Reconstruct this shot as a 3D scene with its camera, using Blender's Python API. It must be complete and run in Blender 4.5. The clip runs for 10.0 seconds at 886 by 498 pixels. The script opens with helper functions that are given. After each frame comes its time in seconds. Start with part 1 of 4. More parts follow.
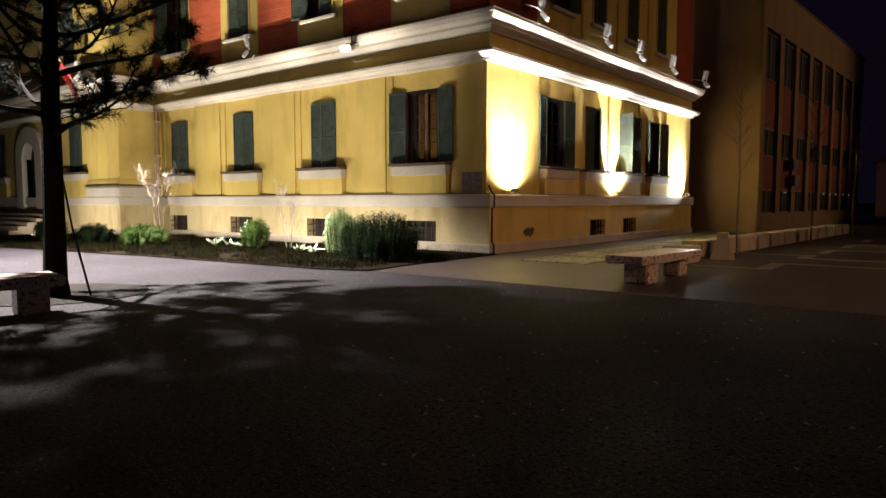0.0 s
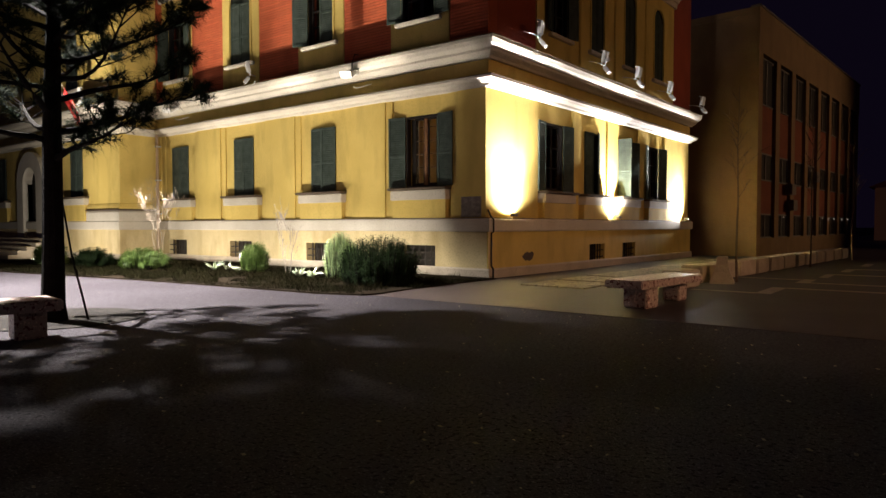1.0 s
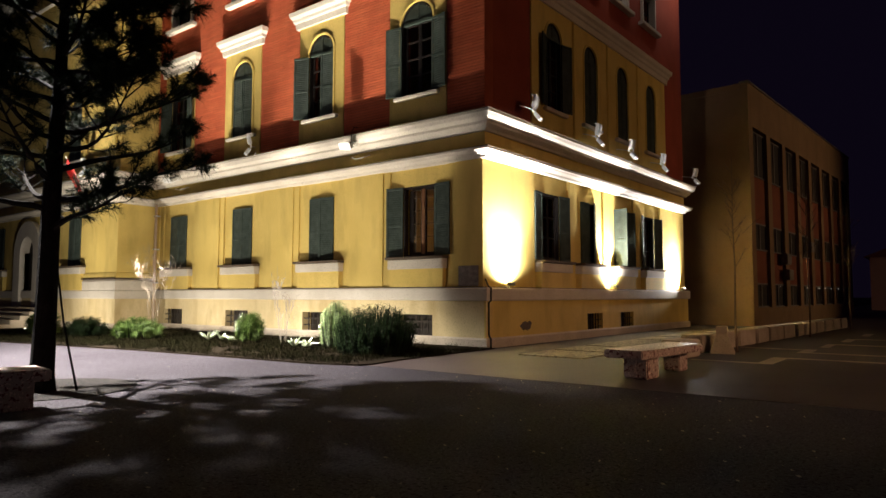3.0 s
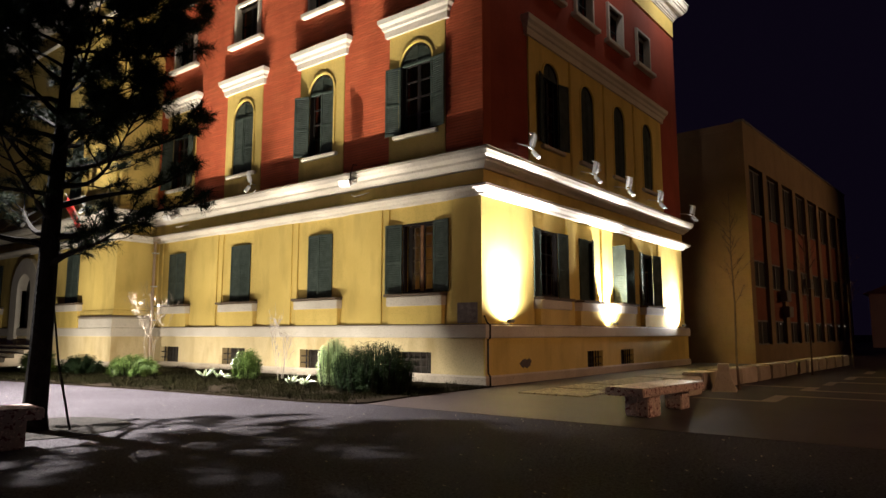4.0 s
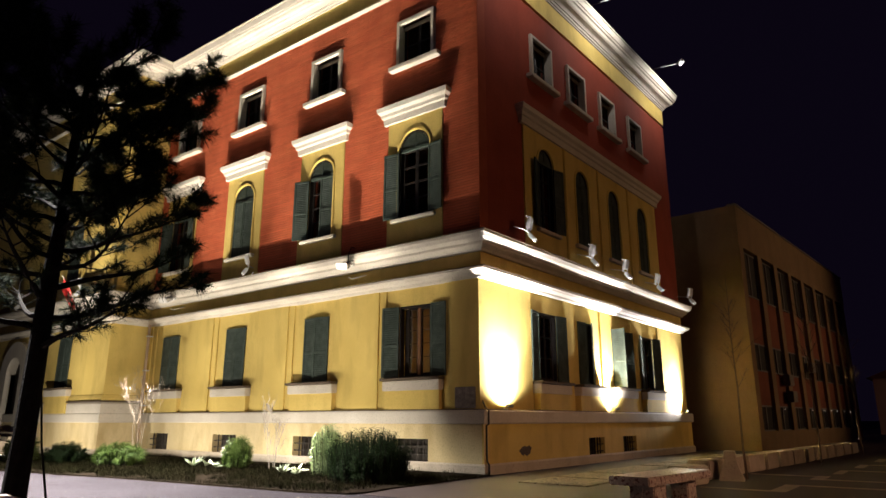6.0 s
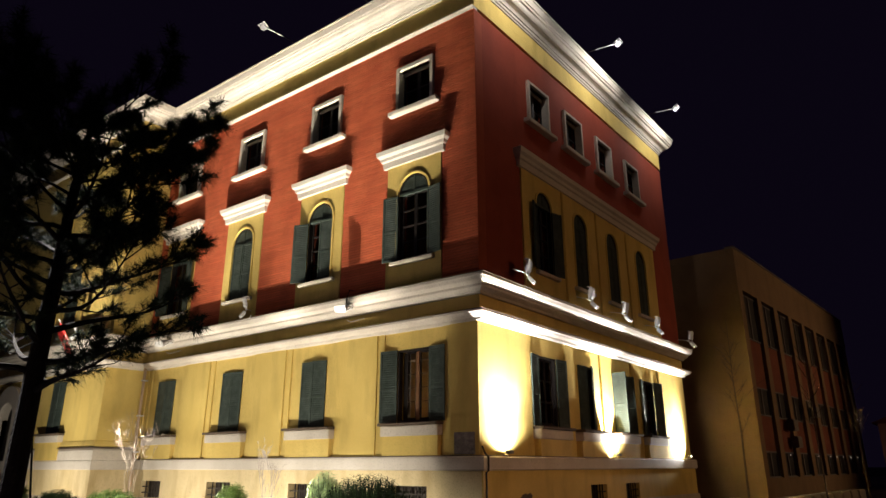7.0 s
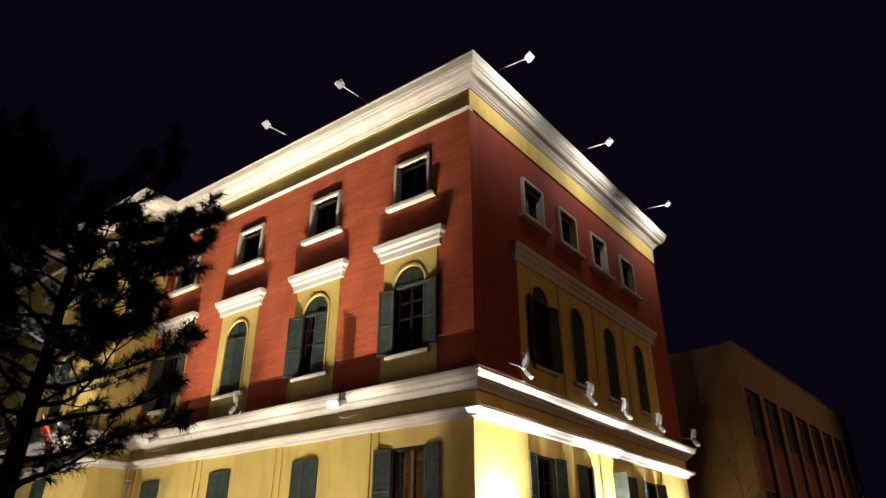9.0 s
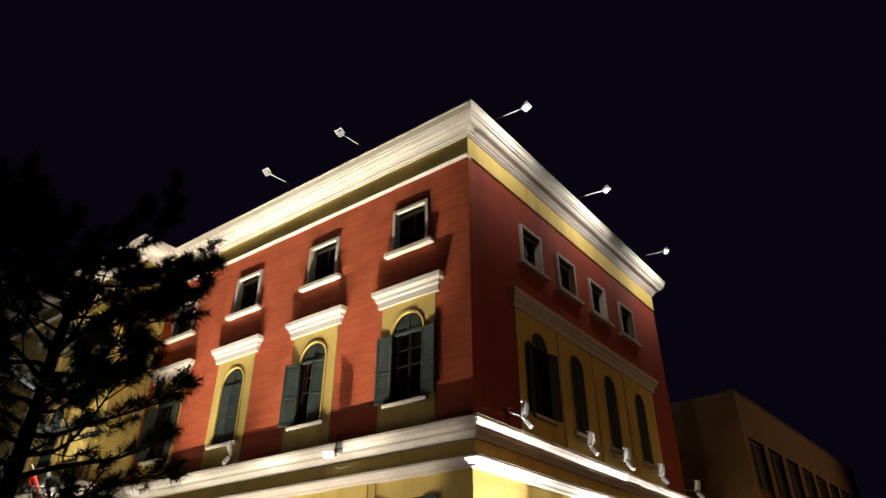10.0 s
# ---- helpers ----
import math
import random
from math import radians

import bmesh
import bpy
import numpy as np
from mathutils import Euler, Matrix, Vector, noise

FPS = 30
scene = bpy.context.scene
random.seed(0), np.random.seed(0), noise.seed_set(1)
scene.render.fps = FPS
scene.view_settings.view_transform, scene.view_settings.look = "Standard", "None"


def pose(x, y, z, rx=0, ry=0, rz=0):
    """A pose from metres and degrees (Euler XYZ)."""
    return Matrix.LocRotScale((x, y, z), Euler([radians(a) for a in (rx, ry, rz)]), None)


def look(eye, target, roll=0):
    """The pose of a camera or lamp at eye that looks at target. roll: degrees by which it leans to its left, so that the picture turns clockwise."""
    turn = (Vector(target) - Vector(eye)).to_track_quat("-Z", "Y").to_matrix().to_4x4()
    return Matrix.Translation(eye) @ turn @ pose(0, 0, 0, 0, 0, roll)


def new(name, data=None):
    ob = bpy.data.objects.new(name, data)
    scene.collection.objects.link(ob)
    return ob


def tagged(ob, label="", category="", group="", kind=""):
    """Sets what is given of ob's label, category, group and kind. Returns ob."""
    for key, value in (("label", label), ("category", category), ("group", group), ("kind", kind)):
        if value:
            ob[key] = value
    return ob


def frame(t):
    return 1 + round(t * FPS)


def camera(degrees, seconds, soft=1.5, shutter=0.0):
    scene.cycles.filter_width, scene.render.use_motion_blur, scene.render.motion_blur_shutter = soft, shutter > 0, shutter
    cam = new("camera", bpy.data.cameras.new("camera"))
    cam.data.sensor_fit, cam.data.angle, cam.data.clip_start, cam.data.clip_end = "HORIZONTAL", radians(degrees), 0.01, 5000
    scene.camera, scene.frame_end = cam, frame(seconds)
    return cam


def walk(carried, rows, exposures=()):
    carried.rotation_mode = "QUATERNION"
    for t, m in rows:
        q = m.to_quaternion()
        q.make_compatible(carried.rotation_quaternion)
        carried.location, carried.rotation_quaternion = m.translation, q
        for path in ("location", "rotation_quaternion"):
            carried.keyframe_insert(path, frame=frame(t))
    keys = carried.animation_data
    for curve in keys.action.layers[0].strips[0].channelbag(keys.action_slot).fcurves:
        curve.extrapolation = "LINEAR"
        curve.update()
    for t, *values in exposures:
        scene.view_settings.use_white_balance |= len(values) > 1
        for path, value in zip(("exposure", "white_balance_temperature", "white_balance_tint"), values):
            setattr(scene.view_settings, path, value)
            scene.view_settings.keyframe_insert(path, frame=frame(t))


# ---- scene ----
cam = camera(67.9, 10.0)
PATH = [
    (0, (9.819, -14.77, 1.417), (8.602, -13.189, 1.273), -0.0),
    (0.5, (9.82, -14.764, 1.416), (8.602, -13.182, 1.306), -0.1),
    (1, (9.819, -14.758, 1.415), (8.601, -13.174, 1.345), -0.0),
    (1.5, (9.815, -14.749, 1.413), (8.598, -13.163, 1.391), -0.1),
    (2, (9.808, -14.74, 1.411), (8.592, -13.152, 1.443), -0.1),
    (2.5, (9.798, -14.73, 1.408), (8.585, -13.142, 1.495), -0.0),
    (4, (9.772, -14.707, 1.387), (8.573, -13.127, 1.641), -0.0),
    (4.5, (9.766, -14.7, 1.384), (8.574, -13.126, 1.7), -0.0),
    (5, (9.761, -14.694, 1.382), (8.578, -13.127, 1.76), -0.0),
    (5.5, (9.756, -14.686, 1.38), (8.582, -13.128, 1.82), -0.0),
    (7, (9.735, -14.657, 1.369), (8.596, -13.137, 1.996), -0.1),
    (7.5, (9.731, -14.646, 1.367), (8.608, -13.143, 2.06), -0.1),
    (8, (9.728, -14.633, 1.365), (8.623, -13.148, 2.124), -0.1),
    (8.5, (9.726, -14.619, 1.364), (8.639, -13.156, 2.189), -0.0),
    (9, (9.725, -14.606, 1.363), (8.659, -13.167, 2.253), -0.0),
    (9.5, (9.724, -14.593, 1.363), (8.678, -13.18, 2.316), -0.0),
    (10, (9.722, -14.582, 1.362), (8.699, -13.195, 2.377), 0.0),
]
walk(cam, [(t, look(eye, target, roll)) for t, eye, target, roll in PATH])

# ---- world and lights ----
world = bpy.data.worlds.new("night_sky")
scene.world = world
world.use_nodes = True
wbg = world.node_tree.nodes["Background"]
wbg.inputs[0].default_value = (0.29, 0.175, 0.54, 1)
wbg.inputs[1].default_value = 0.0098
scene.view_settings.exposure = 0.0


def lamp(name, kind, at, target, watts, colour, size=0.15, cone=120.0, blend=1.0):
    data = bpy.data.lights.new(name, kind)
    data.energy, data.color = watts, colour
    data.shadow_soft_size = size
    if kind == "SPOT":
        data.spot_size, data.spot_blend = radians(cone), blend
    ob = new(name, data)
    ob.matrix_world = look(at, target)
    return ob


WARM = (1.0, 0.90, 0.76)
COOL = (1.0, 0.965, 0.92)
LEDGE = (1.0, 0.96, 0.93)

# floodlights standing in the planting bed, aimed up the long facade
BED_LAMPS = [((-3.74, -2.64, 0.17), 2350), ((-7.55, -2.62, 0.17), 2500), ((-12.2, -2.85, 0.17), 3600), ((-18.2, -4.25, 0.17), 3600)]
for at, watts in BED_LAMPS:
    lamp("bed_flood_light", "SPOT", at, (at[0] - 0.05, at[1] + 0.5, at[2] + 0.85), watts * 0.125, WARM, 0.045, 176, 0.2)
    lamp("bed_flood_beam", "SPOT", at, (at[0] - 0.2, at[1] - 0.2, 10.3), watts * 0.40, WARM, 0.045, 114, 1.0)
    lamp("bed_flood_core", "SPOT", at, (at[0], at[1], 16.0), watts * 5.0, WARM, 0.045, 50, 1.0)
# uplights on the ledge of the short facade
LEDGE_Y = [1.08, 7.6, 15.0]
KX = math.tan(radians(1.6))
for y, watts in zip(LEDGE_Y, (3400, 2800, 3300)):
    lean = 0.6 if y > 14 else 0.0
    out = 0.44 if 7 < y < 8 else 0.285
    lamp("ledge_flood_light", "SPOT", (out + KX * y, y, 1.82), (-0.08 + KX * y, y - lean, 2.40), watts * 0.42, LEDGE, 0.05, 150, 1.0)
    lamp("ledge_flood_beam", "SPOT", (out + KX * y, y, 1.82), (out - 0.12 + KX * y, y - lean, 2.8), watts * 1.1, LEDGE, 0.05, 96, 1.0)
# roof lamps on arms, turned to the cornice of the short facade
ROOF_Y = [1.39, 7.76, 14.26]
for y in ROOF_Y:
    lamp("roof_flood_light", "SPOT", (1.95 + KX * y, y, 17.12), (0.55 + KX * y, y, 16.95), 320, (1.0, 0.94, 0.9), 0.12, 146, 0.5)
# street lamp of the square, out of sight beside the camera
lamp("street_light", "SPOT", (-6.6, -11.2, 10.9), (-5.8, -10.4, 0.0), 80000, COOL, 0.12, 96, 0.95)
# unseen fill lights added to brighten the short side, bench, annex and far house
lamp("fill_light_far", "SPOT", (34.0, 3.0, 10.0), (3.5, 4.5, 2.0), 3300, (1.0, 0.57, 0.29), 0.3, 54, 0.5)
lamp("fill_light_behind", "SPOT", (28.0, -10.0, 9.0), (7.0, -1.5, 0.5), 4200, (1.0, 0.56, 0.35), 0.4, 34, 0.6)
lamp("fill_light_rear", "SPOT", (42.0, 34.0, 9.0), (3.0, 26.0, 8.0), 10500, (1.0, 0.64, 0.36), 0.3, 40, 0.9)
lamp("fill_light_distant", "SPOT", (44.0, 48.0, 8.0), (14.0, 62.0, 3.5), 5200, (1.0, 0.62, 0.46), 0.2, 50, 0.8)
lamp("room_light", "POINT", (-1.55, 1.7, 2.5), (0, 0, 0), 15, (1.0, 0.70, 0.33), 0.2)


# ---- materials ----
def mat(name, c1, c2, scale=3.0, rough=0.8, bump=0.2, fine=40.0, metal=0.0, streak=0.0, per=0.0, stain=None, spec=0.3, speck=None, grit=26.0):
    m = bpy.data.materials.new(name)
    m.use_nodes = True
    nt = m.node_tree
    N, L = nt.nodes, nt.links
    p = N["Principled BSDF"]
    p.inputs["Roughness"].default_value = rough
    p.inputs["Metallic"].default_value = metal
    p.inputs["Specular IOR Level"].default_value = spec
    geo = N.new("ShaderNodeNewGeometry")

    def noisy(sc, detail, stretch=(1, 1, 1)):
        mp = N.new("ShaderNodeMapping")
        mp.inputs["Scale"].default_value = stretch
        L.new(geo.outputs["Position"], mp.inputs["Vector"])
        n = N.new("ShaderNodeTexNoise")
        n.inputs["Scale"].default_value = sc
        n.inputs["Detail"].default_value = detail
        L.new(mp.outputs[0], n.inputs["Vector"])
        return n

    def ramp(a, b, src):
        r = N.new("ShaderNodeMapRange")
        r.inputs["From Min"].default_value, r.inputs["From Max"].default_value = a, b
        L.new(src, r.inputs["Value"])
        return r.outputs[0]

    def mix(f, a, b):
        x = N.new("ShaderNodeMix")
        x.data_type = "RGBA"
        if isinstance(f, float):
            x.inputs[0].default_value = f
        else:
            L.new(f, x.inputs[0])
        for k, v in ((6, a), (7, b)):
            if isinstance(v, tuple):
                x.inputs[k].default_value = (*v, 1)
            else:
                L.new(v, x.inputs[k])
        return x.outputs[2]

    big, small = noisy(scale, 5), noisy(fine, 4)
    col = mix(ramp(0.35, 0.68, big.outputs[0]), c1, c2)
    dark = tuple(0.72 * a for a in c1)
    col = mix(ramp(0.52, 0.75, small.outputs[0]), col, dark)
    if speck:
        sp = noisy(grit, 2)
        col = mix(ramp(0.56, 0.60, sp.outputs[0]), col, speck)
        sq = noisy(1.7 * grit, 1)
        col = mix(ramp(0.62, 0.66, sq.outputs[0]), col, tuple(min(1.0, 1.5 * a) for a in c2))
    if streak:
        st = noisy(1.0, 6, (1.5, 1.5, 0.5))
        s = N.new("ShaderNodeMath")
        s.operation = "MULTIPLY"
        s.inputs[1].default_value = streak
        L.new(ramp(0.5, 0.8, st.outputs[0]), s.inputs[0])
        col = mix(s.outputs[0], col, stain or tuple(0.45 * a for a in c1))
    if per:
        info = N.new("ShaderNodeNewGeometry")
        s = N.new("ShaderNodeMath")
        s.operation = "MULTIPLY"
        s.inputs[1].default_value = per
        L.new(info.outputs["Random Per Island"], s.inputs[0])
        col = mix(s.outputs[0], col, tuple(0.4 * a for a in c2))
    L.new(col, p.inputs["Base Color"])
    b = N.new("ShaderNodeBump")
    b.inputs["Strength"].default_value = bump
    b.inputs["Distance"].default_value = 0.02
    L.new(small.outputs[0], b.inputs["Height"])
    L.new(b.outputs[0], p.inputs["Normal"])
    return m


M_YEL = mat("ochre_plaster", (0.69, 0.508, 0.143), (0.75, 0.564, 0.170), 0.9, 0.9, 0.45, 45, streak=0.7, stain=(0.42, 0.29, 0.075))
M_PLI = mat("plinth_plaster", (0.66, 0.53, 0.28), (0.73, 0.60, 0.35), 0.8, 0.9, 0.3, 30, streak=0.75, stain=(0.38, 0.26, 0.10))
M_RED = mat("red_brick_courses", (0.67, 0.142, 0.060), (0.75, 0.182, 0.078), 1.4, 0.85, 0.35, 30, streak=0.35, per=0.30)
# darker copy of the wall red: the short side's shade is in the colour
M_RED_SHADED = mat("shaded_red_wall", (0.28, 0.052, 0.028), (0.34, 0.067, 0.036), 0.9, 0.9, 0.3, 35, streak=0.3)
M_JOINT = mat("brick_joint", (0.34, 0.070, 0.034), (0.40, 0.088, 0.042), 2.0, 0.9, 0.3, 40)
M_WHITE = mat("white_stone_trim", (0.61, 0.555, 0.465), (0.68, 0.625, 0.535), 1.2, 0.75, 0.08, 25, streak=0.35, stain=(0.45, 0.38, 0.28))
M_BASE = mat("grey_stone_base", (0.50, 0.42, 0.32), (0.60, 0.52, 0.40), 1.0, 0.85, 0.4, 25, streak=0.4)
M_GREEN = mat("green_shutter_paint", (0.038, 0.053, 0.044), (0.068, 0.089, 0.074), 4.0, 0.6, 0.2, 30, streak=0.45)
M_DARKWOOD = mat("dark_window_wood", (0.011, 0.008, 0.007), (0.018, 0.013, 0.011), 4.0, 0.6, 0.2, 40)
M_BROWN = mat("brown_window_wood", (0.16, 0.075, 0.035), (0.22, 0.11, 0.05), 4.0, 0.5, 0.2, 40)
M_IRON = mat("black_iron", (0.03, 0.025, 0.022), (0.05, 0.04, 0.03), 5.0, 0.6, 0.2, 40, metal=0.5)
M_LEAD = mat("dark_lead_flashing", (0.10, 0.075, 0.05), (0.14, 0.10, 0.07), 3.0, 0.7, 0.3, 30)
M_LAMP = mat("grey_lamp_metal", (0.66, 0.65, 0.62), (0.74, 0.73, 0.70), 6.0, 0.5, 0.1, 60)
M_ASPH = mat("asphalt", (0.034, 0.0290, 0.033), (0.056, 0.0485, 0.055), 0.35, 0.85, 1.0, 60, spec=0.08, speck=(0.016, 0.0130, 0.015), grit=24.0)
M_PAVE = mat("pavement_slabs", (0.047, 0.033, 0.032), (0.070, 0.051, 0.047), 0.6, 0.6, 0.4, 30, spec=0.25)
M_STRIP = mat("pale_paving_strip", (0.15, 0.125, 0.10), (0.20, 0.17, 0.13), 0.9, 0.6, 0.4, 30)
M_TERR = mat("pink_terrazzo", (0.50, 0.38, 0.32), (0.58, 0.46, 0.39), 5.0, 0.40, 0.2, 55, spec=0.5, speck=(0.16, 0.04, 0.04), grit=17.0)
M_CONC = mat("pale_concrete", (0.45, 0.37, 0.28), (0.56, 0.47, 0.36), 2.0, 0.85, 0.4, 35, streak=0.3)
M_SOIL = mat("bed_soil", (0.014, 0.010, 0.007), (0.025, 0.018, 0.012), 2.0, 0.95, 0.9, 25, spec=0.02)
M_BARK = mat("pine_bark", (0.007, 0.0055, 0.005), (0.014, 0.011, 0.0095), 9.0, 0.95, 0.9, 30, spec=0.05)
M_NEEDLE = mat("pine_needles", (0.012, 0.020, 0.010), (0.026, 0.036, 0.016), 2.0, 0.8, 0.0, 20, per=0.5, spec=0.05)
M_LEAF = mat("shrub_leaves", (0.014, 0.028, 0.008), (0.026, 0.046, 0.014), 3.0, 0.6, 0.0, 20, per=0.6, spec=0.12)


def leafy(m, share):
    """Lets some light through the leaves of a material."""
    nt = m.node_tree
    p = nt.nodes["Principled BSDF"]
    tr = nt.nodes.new("ShaderNodeBsdfTranslucent")
    mx = nt.nodes.new("ShaderNodeMixShader")
    mx.inputs[0].default_value = share
    nt.links.new(p.inputs["Base Color"].links[0].from_socket, tr.inputs[0])
    nt.links.new(p.outputs[0], mx.inputs[1])
    nt.links.new(tr.outputs[0], mx.inputs[2])
    nt.links.new(mx.outputs[0], nt.nodes["Material Output"].inputs[0])


leafy(M_LEAF, 0.4)
# paler copy of the bush leaves, with the lamplight put into the colour
M_LEAF_LIT = mat("lamplit_leaves", (0.40, 0.50, 0.24), (0.50, 0.60, 0.31), 3.0, 0.5, 0.0, 20, per=0.3)
leafy(M_LEAF_LIT, 0.4)
# leaf colour whitened to stand for the glare of the bed lamps
M_AGAVE = mat("lamplit_fleshy_leaves", (0.42, 0.48, 0.30), (0.55, 0.60, 0.42), 4.0, 0.6, 0.05, 30)
M_LIME = mat("lime_green_leaves", (0.11, 0.18, 0.035), (0.17, 0.25, 0.06), 3.0, 0.5, 0.0, 20, per=0.6)
leafy(M_LIME, 0.4)
M_LINE = mat("pale_paving_line", (0.27, 0.21, 0.17), (0.36, 0.29, 0.23), 0.9, 0.6, 0.4, 30, streak=0.5)
M_SAP = mat("sapling_bark", (0.11, 0.075, 0.055), (0.16, 0.11, 0.08), 9.0, 0.9, 0.4, 30)
M_GRIT = mat("tree_pit_grit", (0.016, 0.014, 0.013), (0.030, 0.026, 0.023), 2.0, 0.9, 0.9, 60, spec=0.05, speck=(0.008, 0.007, 0.007), grit=22.0)
M_GRASS = mat("weedy_grass", (0.006, 0.0075, 0.002), (0.017, 0.013, 0.006), 1.5, 0.9, 0.0, 20, per=0.7, spec=0.02)
M_TWIG = mat("pale_bare_twigs", (0.26, 0.22, 0.18), (0.36, 0.31, 0.26), 5.0, 0.8, 0.2, 40)
M_DRY = mat("fallen_leaf", (0.20, 0.16, 0.12), (0.30, 0.25, 0.19), 5.0, 0.8, 0.0, 40, per=0.4)
M_ANX = mat("annex_tan_plaster", (0.24, 0.15, 0.075), (0.29, 0.185, 0.09), 0.7, 0.9, 0.3, 30, streak=0.3)
M_ANR = mat("annex_red_panel", (0.20, 0.06, 0.035), (0.25, 0.08, 0.04), 1.0, 0.9, 0.3, 30)
M_ROOM = mat("room_plaster", (0.60, 0.50, 0.34), (0.68, 0.56, 0.40), 1.2, 0.9, 0.1, 30)
M_MARBLE = mat("veined_marble_plaque", (0.15, 0.125, 0.11), (0.30, 0.26, 0.23), 7.0, 0.4, 0.1, 30)
M_FLAG = mat("red_flag_cloth", (0.55, 0.03, 0.03), (0.62, 0.05, 0.04), 3.0, 0.8, 0.1, 60)
M_PIPE = mat("painted_downpipe", (0.50, 0.36, 0.24), (0.58, 0.42, 0.28), 3.0, 0.5, 0.1, 30)
M_FAR = mat("far_pink_plaster", (0.40, 0.24, 0.18), (0.46, 0.28, 0.2), 0.5, 0.9, 0.1, 20)


def glass(name, tint, rough=0.03):
    m = bpy.data.materials.new(name)
    m.use_nodes = True
    p = m.node_tree.nodes["Principled BSDF"]
    p.inputs["Base Color"].default_value = (*tint, 1)
    p.inputs["Transmission Weight"].default_value = 1.0
    p.inputs["Roughness"].default_value = rough
    p.inputs["IOR"].default_value = 1.1
    return m


M_GLASS = glass("window_glass", (0.85, 0.88, 0.86))
M_LENS = bpy.data.materials.new("lit_lamp_lens")
M_LENS.use_nodes = True
M_LENS.node_tree.nodes["Principled BSDF"].inputs["Emission Color"].default_value = (1.0, 0.9, 0.72, 1)
M_LENS.node_tree.nodes["Principled BSDF"].inputs["Emission Strength"].default_value = 6.0


M_GLOW = bpy.data.materials.new("dim_lamp_glow")
M_GLOW.use_nodes = True
M_GLOW.node_tree.nodes["Principled BSDF"].inputs["Emission Color"].default_value = (1.0, 0.85, 0.7, 1)
M_GLOW.node_tree.nodes["Principled BSDF"].inputs["Emission Strength"].default_value = 0.9
M_LENS_DULL = mat("pale_lamp_lens", (0.60, 0.60, 0.62), (0.70, 0.70, 0.72), 5.0, 0.25, 0.05, 40, spec=0.5)
M_DIM = mat("dull_grey_metal", (0.20, 0.20, 0.21), (0.28, 0.28, 0.29), 6.0, 0.5, 0.1, 60)
M_PATH = mat("worn_path_slabs", (0.18, 0.15, 0.11), (0.26, 0.215, 0.16), 1.1, 0.7, 0.6, 30, speck=(0.06, 0.05, 0.04), grit=9.0)


# ---- geometry helpers ----
class Geo:
    def __init__(self):
        self.v, self.f = [], []

    def add(self, vs, fs):
        n = len(self.v)
        self.v += [tuple(a) for a in vs]
        self.f += [tuple(n + i for i in g) for g in fs]
        return self

    def box(self, x0, x1, y0, y1, z0, z1):
        vs = [(x, y, z) for z in (z0, z1) for x, y in ((x0, y0), (x1, y0), (x1, y1), (x0, y1))]
        return self.add(vs, [(3, 2, 1, 0), (4, 5, 6, 7), (0, 1, 5, 4), (1, 2, 6, 5), (2, 3, 7, 6), (3, 0, 4, 7)])

    def bbox(self, x0, x1, y0, y1, z0, z1, b=0.02):
        bm = bmesh.new()
        bmesh.ops.create_cube(bm, size=1.0)
        for v in bm.verts:
            v.co = ((x0 + x1) / 2 + v.co.x * (x1 - x0), (y0 + y1) / 2 + v.co.y * (y1 - y0), (z0 + z1) / 2 + v.co.z * (z1 - z0))
        bmesh.ops.bevel(bm, geom=bm.edges[:], offset=b, segments=2, affect="EDGES")
        bm.verts.index_update()
        self.add([v.co for v in bm.verts], [[v.index for v in g.verts] for g in bm.faces])
        bm.free()
        return self

    def tube(self, pts, radii, sides=6):
        rings = []
        pts = [Vector(p) for p in pts]
        for i, p in enumerate(pts):
            d = (pts[min(i + 1, len(pts) - 1)] - pts[max(i - 1, 0)]).normalized()
            a = d.orthogonal().normalized()
            b = d.cross(a)
            rings.append([p + radii[i] * (math.cos(q) * a + math.sin(q) * b) for q in (2 * math.pi * k / sides for k in range(sides))])
        vs = [v for r in rings for v in r]
        fs = [(i * sides + k, i * sides + (k + 1) % sides, (i + 1) * sides + (k + 1) % sides, (i + 1) * sides + k)
              for i in range(len(pts) - 1) for k in range(sides)]
        fs += [tuple(range(sides))[::-1], tuple((len(pts) - 1) * sides + k for k in range(sides))]
        return self.add(vs, fs)

    def moved(self, m):
        self.v = [tuple(m @ Vector(a)) for a in self.v]
        return self

    def weld(self):
        seen, back, vs = {}, [], []
        for a in self.v:
            k = (round(a[0], 4), round(a[1], 4), round(a[2], 4))
            if k not in seen:
                seen[k] = len(vs)
                vs.append(a)
            back.append(seen[k])
        fs = []
        for f in self.f:
            q = []
            for i in f:
                if back[i] not in q:
                    q.append(back[i])
            if len(q) > 2:
                fs.append(tuple(q))
        self.v, self.f = vs, fs

    def mesh(self, name, material):
        if len(self.v) < 4000:
            self.weld()
        me = bpy.data.meshes.new(name)
        me.from_pydata(self.v, [], self.f)
        me.materials.append(material)
        me.update()
        return me


def thing(name, label, category, m=None, group="", kind=""):
    ob = new(name)
    if m is not None:
        ob.matrix_world = m
    return tagged(ob, label, category, group, kind)


def part(name, geo, material, parent, label="", m=None, kind=""):
    me = geo if isinstance(geo, bpy.types.Mesh) else geo.mesh(name, material)
    ob = new(name, me)
    ob.parent = parent
    if m is not None:
        ob.matrix_local = m
    return tagged(ob, label, kind=kind)


def solo(name, geo, material, label, category, group="", kind=""):
    return tagged(new(name, geo.mesh(name, material)), label, category, group, kind)


